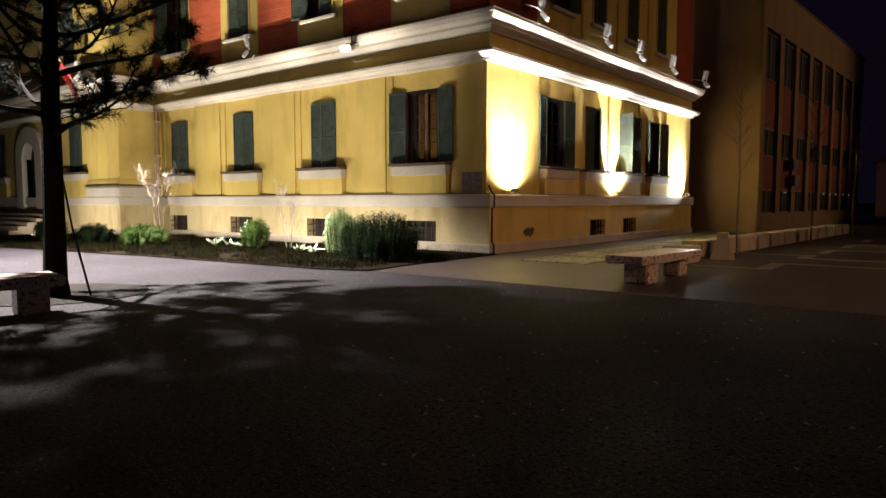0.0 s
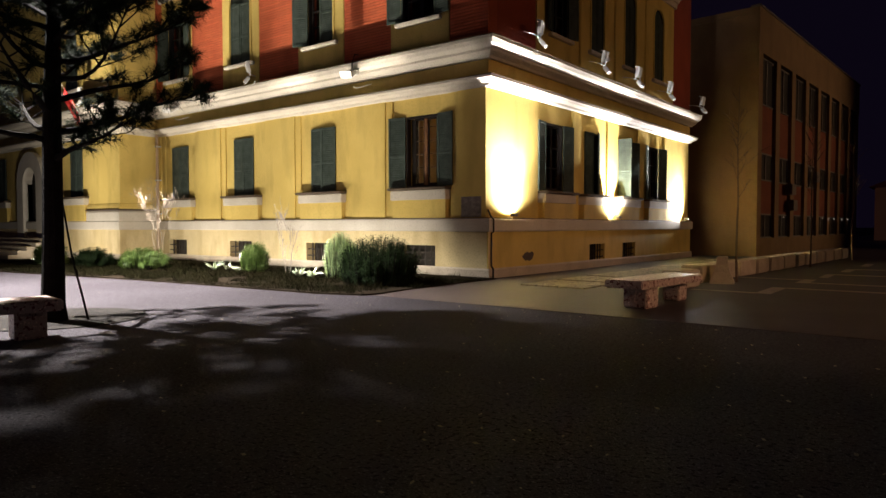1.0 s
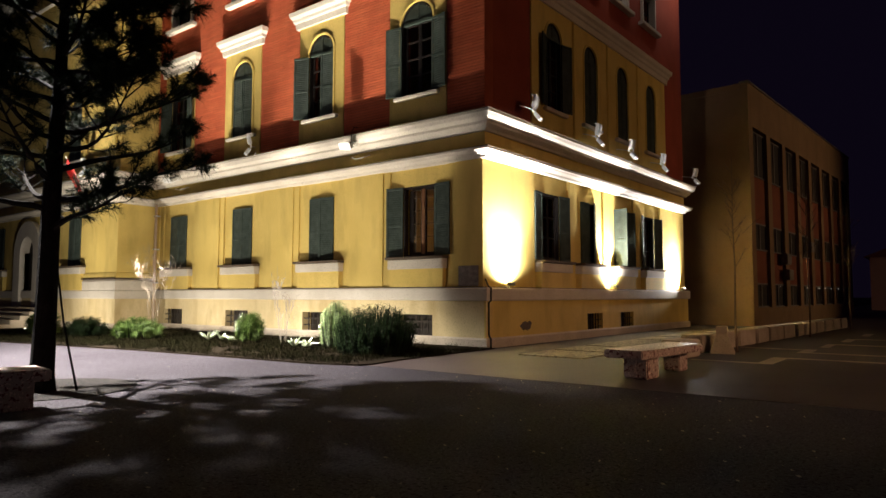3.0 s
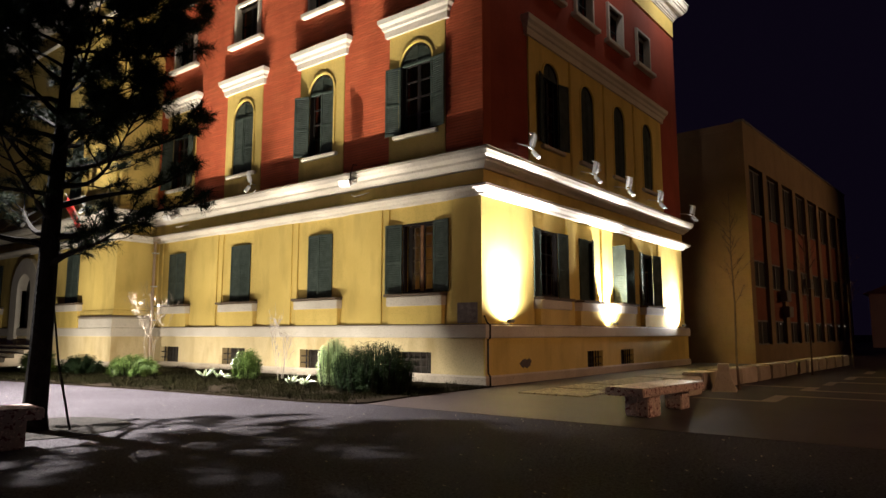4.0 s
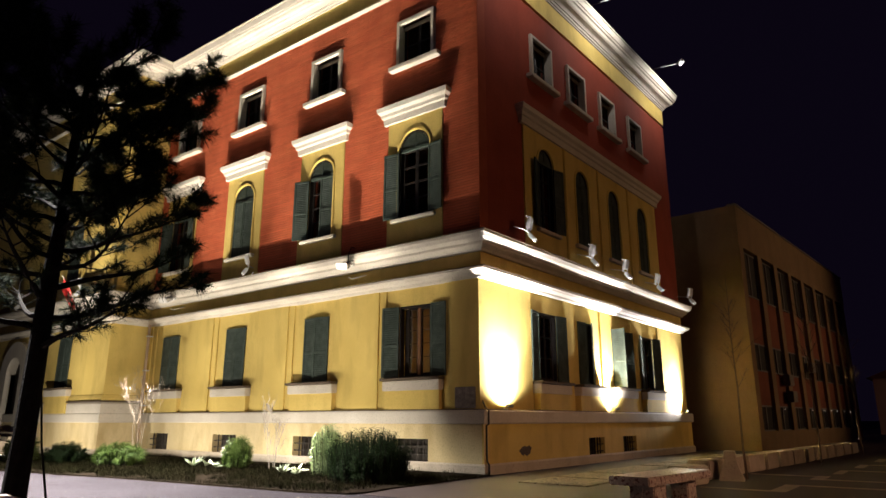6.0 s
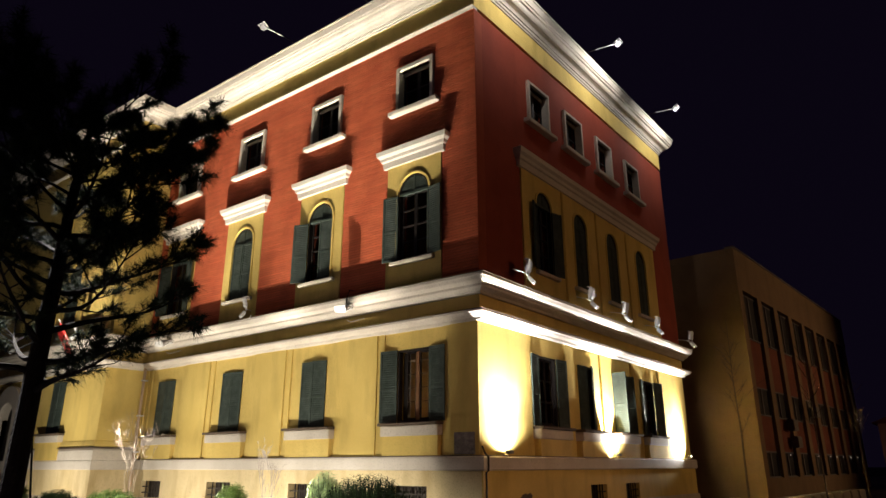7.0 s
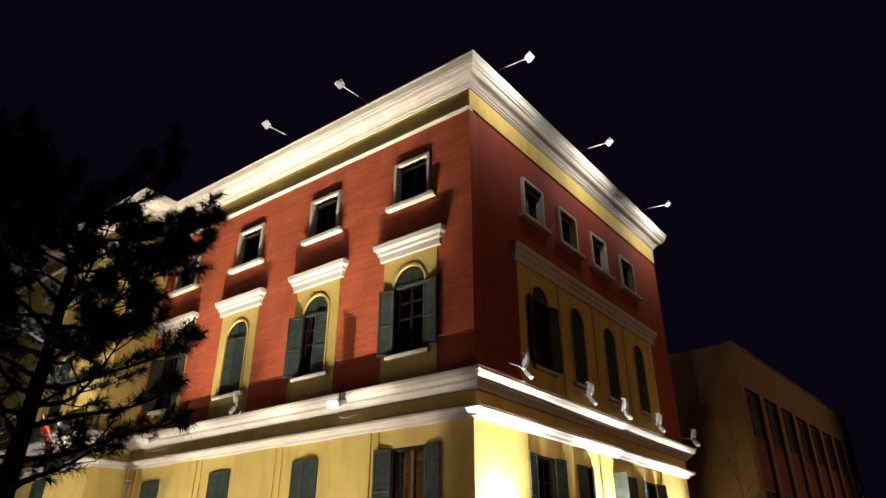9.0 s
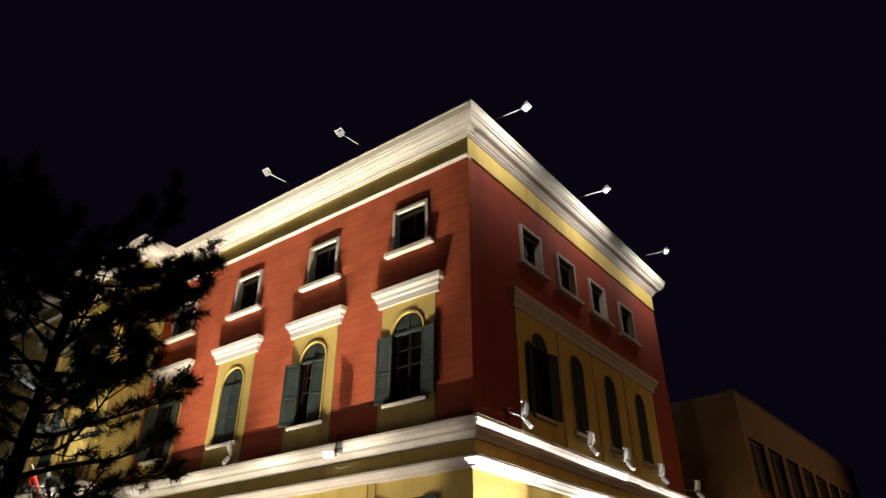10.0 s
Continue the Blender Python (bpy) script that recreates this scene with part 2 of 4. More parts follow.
def wall_geo(g, u0, u1, z0, z1, y0, y1, holes=()):
    """A wall from y0 (front) to y1 with rectangular holes (u0, u1, z0, z1)."""
    us = sorted({u0, u1, *[h[0] for h in holes], *[h[1] for h in holes]})
    zs = sorted({z0, z1, *[h[2] for h in holes], *[h[3] for h in holes]})
    us = [u for u in us if u0 <= u <= u1]
    zs = [z for z in zs if z0 <= z <= z1]
    for a, b in zip(us, us[1:]):
        for c, d in zip(zs, zs[1:]):
            if any(h[0] < (a + b) / 2 < h[1] and h[2] < (c + d) / 2 < h[3] for h in holes):
                continue
            g.add([(a, y0, c), (b, y0, c), (b, y0, d), (a, y0, d)], [(0, 1, 2, 3)])
            g.add([(a, y1, c), (b, y1, c), (b, y1, d), (a, y1, d)], [(3, 2, 1, 0)])
    for a, b, c, d in (*holes, (u0, u1, z0, z1)):
        g.add([(a, y0, c), (b, y0, c), (b, y0, d), (a, y0, d), (a, y1, c), (b, y1, c), (b, y1, d), (a, y1, d)],
              [(0, 4, 5, 1), (1, 5, 6, 2), (2, 6, 7, 3), (3, 7, 4, 0)])
    return g


def sweep(path, profile):
    """A closed profile of (out, z) led along the plan path, mitred at its corners; out is to the right of the way."""
    g = Geo()
    path = [Vector(p) for p in path]
    rings = []
    for i, p in enumerate(path):
        ns = []
        for a, b in ((i - 1, i), (i, i + 1)):
            if a >= 0 and b < len(path):
                d = (path[b] - path[a]).normalized()
                ns.append(Vector((d.y, -d.x)))
        m = ns[0] if len(ns) == 1 else (ns[0] + ns[1]) / (1 + ns[0].dot(ns[1]))
        rings.append([(p.x + m.x * o, p.y + m.y * o, z) for o, z in profile])
    n = len(profile)
    g.add([v for r in rings for v in r], [(i * n + k, (i + 1) * n + k, (i + 1) * n + (k + 1) % n, i * n + (k + 1) % n)
                                          for i in range(len(path) - 1) for k in range(n)])
    g.f += [tuple(range(n)), tuple((len(path) - 1) * n + k for k in range(n))[::-1]]
    return g

# ---- ground ----
solo("ground", Geo().add([(-600, -600, 0), (600, -600, 0), (600, 600, 0), (-600, 600, 0)], [(0, 1, 2, 3)]), M_ASPH,
     "dark worn asphalt square at night", "ground", kind="structure")


def slab(points, z0, z1):
    n = len(points)
    g = Geo()
    g.add([(x, y, z0) for x, y in points] + [(x, y, z1) for x, y in points],
          [tuple(range(n, 2 * n)), *[(i, (i + 1) % n, n + (i + 1) % n, n + i) for i in range(n)]])
    return g


pave = solo("pavement", slab([(0.3, -5.05), (60, -5.0), (60, 120), (0.3, 120)], -0.05, 0.006), M_PAVE,
            "dark paved footway beside the asphalt", "pavement", kind="structure")
# pale strips laid in the paving
g_strip = [(5.3, 6.62, 0.08, 0.28), (6.62, 6.92, 0.12, 1.80), (6.92, 30.0, 1.66, 1.86), (5.3, 6.80, 4.45, 4.62), (6.82, 7.10, 3.50, 4.75), (7.10, 30.0, 3.52, 3.74),
           (7.02, 7.24, 5.7, 7.2), (7.24, 30.0, 7.05, 7.3), (7.2, 7.45, 8.6, 10.2), (7.45, 30.0, 10.05, 10.35), (7.4, 7.65, 12.2, 14.0)]
for x0, x1, y0, y1 in g_strip:
    part("paving_strip", Geo().box(x0, x1, y0, y1, 0.0, 0.012), M_LINE, pave)
for i in range(9):
    y = -1.25 + 1.75 * i
    part("path_slab", Geo().bbox(1.75 + 0.03 * i, 3.42 + 0.03 * i, y, y + 1.72, -0.05, 0.030 + 0.004 * (i % 3), 0.012), M_PATH, pave)

BED = [(-19.0, -7.6), (-12.3, -6.9), (-9.8, -6.5), (-6.6, -6.05), (-3.6, -5.78), (-0.6, -5.55), (0.40, -5.22), (0.55, -4.95), (0.40, -3.9), (0.34, -2.2), (0.35, -0.1), (-16.7, -0.1), (-16.7, -1.55), (-19.0, -1.55)]
solo("planting_bed", slab(BED, -0.05, 0.035), M_SOIL, "bare soil planting bed along the facade", "planting bed", kind="structure")

# ---- main building ----
DIR = Vector((math.sin(radians(1.6)), math.cos(radians(1.6))))
MR = pose(0, 0, 0, 0, 0, 88.4)
END = 15.8
RED_END = 15.75
C0, CS = -16.75, -1.6
bld = thing("office_building", "ochre and red brick three-storey public building, floodlit at night", "building")
COLS = [-2.38, -6.55, -10.85, -15.1]
RCOLS = [3.78, 6.37, 9.05, 11.85]
LP = [(-32.0, CS), (C0, CS), (C0, 0.0), (0.0, 0.0), tuple(DIR * END), (DIR.x * END - 1.5, END + 0.04)]
LPT = [(-32.0, CS), (C0, CS), (C0, 0.0), (0.0, 0.0), tuple(DIR * RED_END), (DIR.x * RED_END - 4.0, RED_END + 0.11)]

# basement plinth
bw_l = [(c - 0.72, c + 0.62, 0.22, 0.86) for c in COLS]
bw_r = [(5.85, 7.0, 0.14, 0.80), (8.5, 9.65, 0.14, 0.80)]
part("plinth", wall_geo(Geo(), C0, 0.05, -0.1, 1.26, -0.06, 0.4, bw_l), M_PLI, bld, "stained cream plinth")
part("plinth", wall_geo(Geo(), -0.06, END, -0.4, 1.26, -0.05, 0.4, bw_r), M_YEL, bld, m=MR)
part("plinth", Geo().box(-32.0, C0 + 0.06, CS - 0.06, CS + 0.4, -0.1, 1.26).box(C0 - 0.4, C0 + 0.06, CS + 0.4, -0.06, -0.1, 1.26), M_PLI, bld)
part("base_course", sweep(LP, [(0.0, -0.4), (0.10, -0.4), (0.10, 0.22), (0.07, 0.27), (0.0, 0.27)]), M_BASE, bld, "grey stone base course")
part("plinth_cap", sweep(LP, [(0.0, 1.26), (0.10, 1.26), (0.12, 1.29), (0.12, 1.58), (0.09, 1.62), (-0.1, 1.62), (-0.1, 1.26)]), M_WHITE, bld, "pale stone plinth cap")

CP = [(-24.0, CS), (C0, CS), (C0, -0.02)]
part("ledge", sweep(CP, [(0.0, 1.62), (0.09, 1.62), (0.10, 1.98), (0.05, 2.04), (0.0, 2.04)]), M_WHITE, bld, "pale stone ledge of the central block")
part("ledge_flashing", sweep(CP, [(0.0, 2.04), (0.13, 2.04), (0.14, 2.09), (0.0, 2.11)]), M_LEAD, bld, "dark weathered flashing on the ledge")
part("cap_joint", sweep(LP, [(0.0, 1.622), (0.085, 1.622), (0.085, 1.642), (0.0, 1.642)]), M_LEAD, bld, "dark joint on the plinth cap")
part("base_moulding", sweep(CP, [(0.0, 2.11), (0.06, 2.11), (0.07, 2.18), (0.03, 2.32), (0.0, 2.34)]), M_YEL, bld)

# ground floor wall with stepped panels
GF0, GF1 = 1.62, 5.18
gf_l = [(c - w, c + w, 2.55, 4.62) for c, w in zip(COLS, (0.60, 0.57, 0.57, 0.57))]
gf_r = [(c - 0.55, c + 0.55, 2.50, 4.60) for c in RCOLS]
part("wall", wall_geo(Geo(), C0, -0.1, GF0, GF1, 0.10, 0.45, gf_l), M_YEL, bld, "ochre plaster wall")
part("wall", wall_geo(Geo(), 0.0, END, GF0, GF1, 0.16, 0.45, gf_r), M_YEL, bld, m=MR)


def piers(u0, u1, cols, half, y0, y1, m):
    edges = [u0]
    for c in sorted(cols):
        edges += [c - half, c + half]
    edges.append(u1)
    for a, b in zip(edges[::2], edges[1::2]):
        if b - a > 0.02:
            part("pier", Geo().box(a, b, y0, y1, GF0, GF1), M_YEL, bld, m=m)


piers(C0, -0.08, COLS, 1.36, 0.0, 0.10, None)
for c in COLS:
    for s in (-1, 1):
        a, b = sorted((c + s * 1.36, c + s * 1.10))
        part("panel_step", Geo().box(a, b, 0.05, 0.10, GF0, GF1), M_YEL, bld)
piers(0.09, END, RCOLS, 1.10, 0.08, 0.16, MR)

# string course, frieze and belt cornice
part("string_course", sweep(LP, [(0.0, 5.14), (0.05, 5.16), (0.07, 5.22), (0.20, 5.27), (0.23, 5.31), (0.27, 5.34), (0.27, 5.40), (-0.1, 5.44), (-0.1, 5.14)]), M_WHITE, bld, "white moulded string course")
part("flashing", sweep(LP, [(0.0, 5.42), (0.29, 5.404), (0.29, 5.42), (0.0, 5.46)]), M_LEAD, bld, "dark metal flashing")
part("frieze", sweep(LP, [(-0.06, 5.44), (-0.02, 5.44), (-0.02, 5.90), (-0.4, 5.90), (-0.4, 5.44)]), M_YEL, bld)
part("belt_cornice", sweep(LP, [(0.0, 5.88), (0.06, 5.88), (0.10, 5.95), (0.13, 5.97), (0.22, 6.04), (0.23, 6.11), (0.27, 6.13), (0.35, 6.19), (0.385, 6.28), (0.40, 6.30), (0.40, 6.38), (-0.3, 6.44), (-0.3, 5.88)]), M_WHITE, bld, "white moulded belt cornice")
part("flashing", sweep(LP, [(0.05, 6.42), (0.42, 6.384), (0.42, 6.40), (0.05, 6.44)]), M_LEAD, bld)

# upper walls
UP0, UP1 = 6.44, 15.28
ff_l = [(c - 0.60, c + 0.60, 7.36, 10.2) for c in COLS]
tt_l = [(c - 0.66, c + 0.66, 12.62, 14.10) for c in COLS]
ff_r = [(c - 0.50, c + 0.50, 7.30, 10.15) for c in RCOLS]
tt_r = [(c - 0.62, c + 0.62, 12.62, 14.05) for c in RCOLS]
part("upper_wall", wall_geo(Geo(), C0, 0.0, UP0, UP1, 0.02, 0.42, ff_l + tt_l), M_JOINT, bld, "red joint behind the brick courses")
part("upper_wall", wall_geo(Geo(), 0.02, RED_END, UP0, UP1, 0.02, 0.42, ff_r + tt_r), M_RED_SHADED, bld, "smooth red wall, its dim side put into the colour", m=MR)
part("upper_wall", wall_geo(Geo(), -32.0, C0, UP0, UP1, CS, CS + 0.4, [(-21.4, -20.1, 7.36, 10.2)]), M_YEL, bld)
part("upper_wall", Geo().box(C0 - 0.3, C0, CS + 0.4, 0.1, UP0, UP1), M_YEL, bld)
part("side_wall", Geo().box(C0 - 0.3, C0, CS + 0.4, 0.1, GF0, 5.95), M_YEL, bld)
part("front_wall", wall_geo(Geo(), -32.0, C0, GF0, 5.95, CS, CS + 0.4, [(-21.05, -19.95, 2.7, 4.8), (-25.85, -24.35, 1.62, 4.2), (-29.6, -28.4, 2.7, 4.8)]), M_YEL, bld)
part("rear_wall", Geo().box(-32.0, RED_END * DIR.x - 0.43, RED_END - 0.32, RED_END - 0.02, 0, 17.0).box(-32.0, -31.7, CS, RED_END - 0.32, 0, 17.0), M_RED_SHADED, bld)
part("floor_slab", Geo().box(-31.6, -0.5, 0.5, RED_END - 0.4, 6.0, 6.3).box(-31.6, -0.5, 0.5, RED_END - 0.4, 11.4, 11.7).box(-31.6, -0.5, 0.5, RED_END - 0.4, 1.3, 1.5), M_ROOM, bld)
# made-up inner walls; the second keeps room light off the short-side windows
part("light_stop_partition", Geo().box(-5.2, -5.0, 0.5, 4.6, 1.5, 6.0).box(-5.0, -0.5, 2.5, 2.6, 1.5, 6.0), M_ROOM, bld, "made-up office wall that keeps in the room light")
part("roof", Geo().box(-32.0, RED_END * DIR.x - 0.05, 0.05, RED_END, 16.7, 16.9).box(-32.0, C0, CS, 0.05, 16.7, 16.9), M_LEAD, bld, "flat dark roof")

# brick courses of the long facade, between the yellow window panels
g = Geo()
PITCH = 0.088
rng = random.Random(4)
z = UP0 + 0.01
while z < UP1 - 0.02:
    top = min(z + PITCH - 0.022, UP1)
    cuts = []
    for c in COLS:
        if z < 10.6:
            cuts.append((c - 1.09, c + 1.09))
        elif z < 11.2:
            cuts.append((c - 1.15, c + 1.15))
        elif 12.5 < z < 14.2:
            cuts.append((c - 0.8, c + 0.8))
    edges = [C0 + 0.005] + [e for c in sorted(cuts) for e in c] + [-0.002]
    for a, b in zip(edges[::2], edges[1::2]):
        u = a
        while u < b - 0.02:
            w = min(rng.uniform(0.8, 1.6), b - u)
            y = -0.004 + rng.uniform(-0.004, 0.004)
            g.box(u, u + w - 0.004, y, 0.03, z, top)
            u += w
    z += PITCH
part("brickwork", g, M_RED, bld, "thin red brick courses with deep joints", kind="stuff")

# top frieze and crowning cornice
part("fillet", sweep(LPT[:4], [(0.0, 15.28), (0.06, 15.28), (0.08, 15.31), (0.125, 15.33), (0.125, 15.375), (0.05, 15.38), (-0.2, 15.38), (-0.2, 15.28)]), M_WHITE, bld)
part("top_frieze", sweep(LPT, [(-0.3, 15.38), (0.01, 15.38), (0.01, 16.20), (-0.3, 16.20)]), M_YEL, bld)
CROWN = [(0.0, 16.17), (0.05, 16.17), (0.06, 16.23), (0.10, 16.24), (0.12, 16.31), (0.10, 16.325), (0.15, 16.33), (0.17, 16.37), (0.22, 16.43), (0.30, 16.47), (0.28, 16.50), (0.34, 16.51),
         (0.40, 16.56), (0.44, 16.64), (0.42, 16.665), (0.50, 16.67), (0.52, 16.72), (0.49, 16.745), (0.55, 16.76), (0.60, 16.97), (0.57, 16.985), (0.63, 17.00), (0.63, 17.06), (-0.4, 17.10), (-0.4, 16.17)]
part("crowning_cornice", sweep(LPT, CROWN), M_WHITE, bld, "deep white moulded cornice")


# ---- windows ----
def louvre_leaf(w, h):
    """A shutter leaf, hung at x = 0, front towards -y: stiles and rails round two fields of slanted slats, in one closed skin."""
    t = 0.022
    rails = [0.0, h * 0.43, h - 0.07]
    rows = [(0.0, -t)]
    for a, b in zip(rails, rails[1:]):
        rows.append((a + 0.07, -t))
        n = max(3, int((b - a - 0.07) / 0.064))
        step = (b - a - 0.074) / n
        for i in range(n):
            z = a + 0.072 + step * i
            rows += [(z, -0.013), (z + step - 0.006, -0.001)]
        rows.append((b, -t))
    rows.append((h, -t))
    xs = [0.0, 0.065, 0.067, w - 0.067, w - 0.065, w]
    front = [[(x, y if 0.066 < x < w - 0.066 else -t, z) for x in xs] for z, y in rows]
    back = [[(x, -y - 0.0005 if 0.066 < x < w - 0.066 else t, z) for x in xs] for z, y in rows]
    m, n = len(rows), len(xs)
    g = Geo()
    at = lambda k, i, j: k * m * n + i * n + j
    fs = []
    for i in range(m - 1):
        for j in range(n - 1):
            fs.append((at(0, i, j), at(0, i, j + 1), at(0, i + 1, j + 1), at(0, i + 1, j)))
            fs.append((at(1, i + 1, j), at(1, i + 1, j + 1), at(1, i, j + 1), at(1, i, j)))
        for j in (0, n - 1):
            fs.append((at(0, i, j), at(0, i + 1, j), at(1, i + 1, j), at(1, i, j)))
    for j in range(n - 1):
        for i in (0, m - 1):
            fs.append((at(0, i, j), at(1, i, j), at(1, i, j + 1), at(0, i, j + 1)))
    return g.add([v for half in (front, back) for row in half for v in row], fs)


LEAVES = {}


def shutter(parent, w, h, u, y, z, angle, flip=False):
    key = (round(w, 3), round(h, 3))
    if key not in LEAVES:
        LEAVES[key] = louvre_leaf(w, h).mesh("shutter", M_GREEN)
    m = pose(u, y, z, 0, 0, angle)
    if flip:
        m = m @ pose(0, 0, 0, 0, 0, 180)
    return part("shutter", LEAVES[key], None, parent, "dark green louvred shutter", m)


def sashes(parent, c, w, z0, h, y, rows=3):
    """Two glazed casements."""
    for s in (-1, 1):
        g = Geo()
        a, b = sorted((c, c + s * w / 2))
        g.box(a, a + 0.06, y - 0.03, y + 0.03, z0, z0 + h).box(b - 0.06, b, y - 0.03, y + 0.03, z0, z0 + h)
        for i in range(rows + 1):
            zz = z0 + (h - 0.05) * i / rows
            g.box(a + 0.06, b - 0.06, y - 0.025, y + 0.025, zz, zz + 0.05)
        part("casement", g, M_DARKWOOD, parent, "dark wooden casement")
        part("pane", Geo().add([(a + 0.05, y, z0 + 0.02), (b - 0.05, y, z0 + 0.02), (b - 0.05, y, z0 + h - 0.02), (a + 0.05, y, z0 + h - 0.02)], [(0, 1, 2, 3)]), M_GLASS, parent).visible_shadow = False


def lit_sashes(parent, c, w, z0, h, y):
    """Casements of the lit office: a dark panel, a barred pane, a broad brown mullion and an amber pane."""
    a, b = c - w / 2, c + w / 2
    part("dark_panel", Geo().box(a, a + 0.22, y + 0.05, y + 0.10, z0, z0 + h), M_DARKWOOD, parent, "dark panel over the left quarter")
    for u0, u1, n in ((a + 0.20, c + 0.02, 4), (c + 0.14, b, 1)):
        part("casement", Geo().box(u0, u0 + 0.035, y - 0.03, y + 0.03, z0, z0 + h).box(u1 - 0.035, u1, y - 0.03, y + 0.03, z0, z0 + h)
             .box(u0 + 0.035, u1 - 0.035, y - 0.03, y + 0.03, z0 + h - 0.05, z0 + h).box(u0 + 0.035, u1 - 0.035, y - 0.03, y + 0.03, z0, z0 + 0.06), M_DARKWOOD, parent)
        for i in range(1, 5):
            zz = z0 + h * (0.06 + 0.2 * i)
            part("glazing_bar", Geo().box(u0 + 0.035, u1 - 0.035, y - 0.012, y + 0.012, zz, zz + 0.018), M_STRIP, parent)
        part("pane", Geo().add([(u0 + 0.03, y, z0 + 0.02), (u1 - 0.03, y, z0 + 0.02), (u1 - 0.03, y, z0 + h - 0.02), (u0 + 0.03, y, z0 + h - 0.02)], [(0, 1, 2, 3)]), M_GLASS, parent).visible_shadow = False
    part("glazing_bar", Geo().box(a + 0.30, a + 0.318, y - 0.012, y + 0.012, z0 + 0.06, z0 + h - 0.05), M_STRIP, parent)
    part("mullion", Geo().bbox(c + 0.02, c + 0.14, y - 0.05, y + 0.04, z0, z0 + h, 0.01), M_BROWN, parent, "brown wooden mullion")


def gf_window(c, w, z0, z1, m, yw, left, right, sill=True, sillw=1.08, lit=False):
    """A rectangular ground-floor window in a wall whose panel front is yw. left, right: shutter angles (0 closed)."""
    h = z1 - z0
    g = Geo()
    for a, b in ((c - w / 2, c - w / 2 + 0.06), (c + w / 2 - 0.06, c + w / 2)):
        g.box(a, b, yw + 0.0, yw + 0.16, z0, z1)
    g.box(c - w / 2 + 0.06, c + w / 2 - 0.06, yw, yw + 0.16, z1 - 0.06, z1).box(c - w / 2 + 0.06, c + w / 2 - 0.06, yw, yw + 0.16, z0, z0 + 0.05)
    win = part("window", g, M_DARKWOOD, bld, "shuttered window", m)
    (lit_sashes if lit else sashes)(win, c, w - 0.13, z0 + 0.06, h - 0.13, yw + 0.13)
    lw = w / 2 - 0.005
    if left is not None:
        shutter(win, lw, h, c - w / 2, yw - 0.03, z0, -left)
    if right is not None:
        shutter(win, lw, h, c + w / 2, yw - 0.03, z0, right, True)
    if sill:
        part("sill", Geo().bbox(c - sillw, c + sillw, -0.23, yw + 0.02, z0 - 0.10, z0 - 0.02, 0.015), M_LEAD, win, "dark weathered sill")
        part("apron", Geo().bbox(c - sillw + 0.03, c + sillw - 0.05, -0.13, yw + 0.02, z0 - 0.38, z0 - 0.10, 0.02), M_WHITE, win, "white stone apron")
        part("apron_panel", Geo().box(c - sillw + 0.07, c + sillw - 0.1, -0.06, yw, GF0, z0 - 0.38), M_YEL, win)
    return win


gf_window(COLS[0], 1.20, 2.55, 4.62, None, 0.10, 172, 172, lit=True)
gf_window(COLS[1], 1.14, 2.55, 4.62, None, 0.10, 5, 12)
gf_window(COLS[2], 1.14, 2.55, 4.62, None, 0.10, 3, 3)
gf_window(COLS[3], 1.14, 2.55, 4.62, None, 0.10, 3, 3)
gf_window(RCOLS[0], 1.10, 2.50, 4.60, MR, 0.16, 172, 172, True, 1.0)
gf_window(RCOLS[1], 1.10, 2.50, 4.60, MR, 0.16, 4, 22, True, 1.0)
gf_window(RCOLS[2], 1.10, 2.50, 4.60, MR, 0.16, 100, 168, True, 1.0)
gf_window(RCOLS[3], 1.10, 2.50, 4.60, MR, 0.16, 165, 165, True, 1.0)


def arch_points(c, r, zs, n=14):
    return [(c - r * math.cos(math.pi * i / n), zs + r * math.sin(math.pi * i / n)) for i in range(n + 1)]


def arch_panel(g, u0, u1, z0, z1, c, r, zs, y0, y1, zb):
    """A flat panel with an arched opening from zb to the springing zs and a round head."""
    g.box(u0, c - r, y0, y1, z0, z1).box(c + r, u1, y0, y1, z0, z1)
    if zb > z0:
        g.box(c - r, c + r, y0, y1, z0, zb)
    pts = arch_points(c, r, zs)
    for (a, p), (b, q) in zip(pts, pts[1:]):
        g.add([(a, y0, p), (b, y0, q), (b, y0, z1), (a, y0, z1), (a, y1, p), (b, y1, q)], [(0, 1, 2, 3), (0, 4, 5, 1)])
    return g


def arch_band(c, r, w, zs, z0, y0, y1):
    """A raised archivolt round an opening."""
    g = Geo()
    a, b = arch_points(c, r, zs), arch_points(c, r + w, zs)
    a, b = [(c - r, z0), *a, (c + r, z0)], [(c - r - w, z0), *b, (c + r + w, z0)]
    for i in range(len(a) - 1):
        p, q, s, t = a[i], a[i + 1], b[i], b[i + 1]
        g.add([(p[0], y0, p[1]), (q[0], y0, q[1]), (t[0], y0, t[1]), (s[0], y0, s[1]), (p[0], y1, p[1]), (q[0], y1, q[1]), (t[0], y1, t[1]), (s[0], y1, s[1])],
              [(3, 2, 1, 0), (0, 1, 5, 4), (2, 3, 7, 6)])
    return g


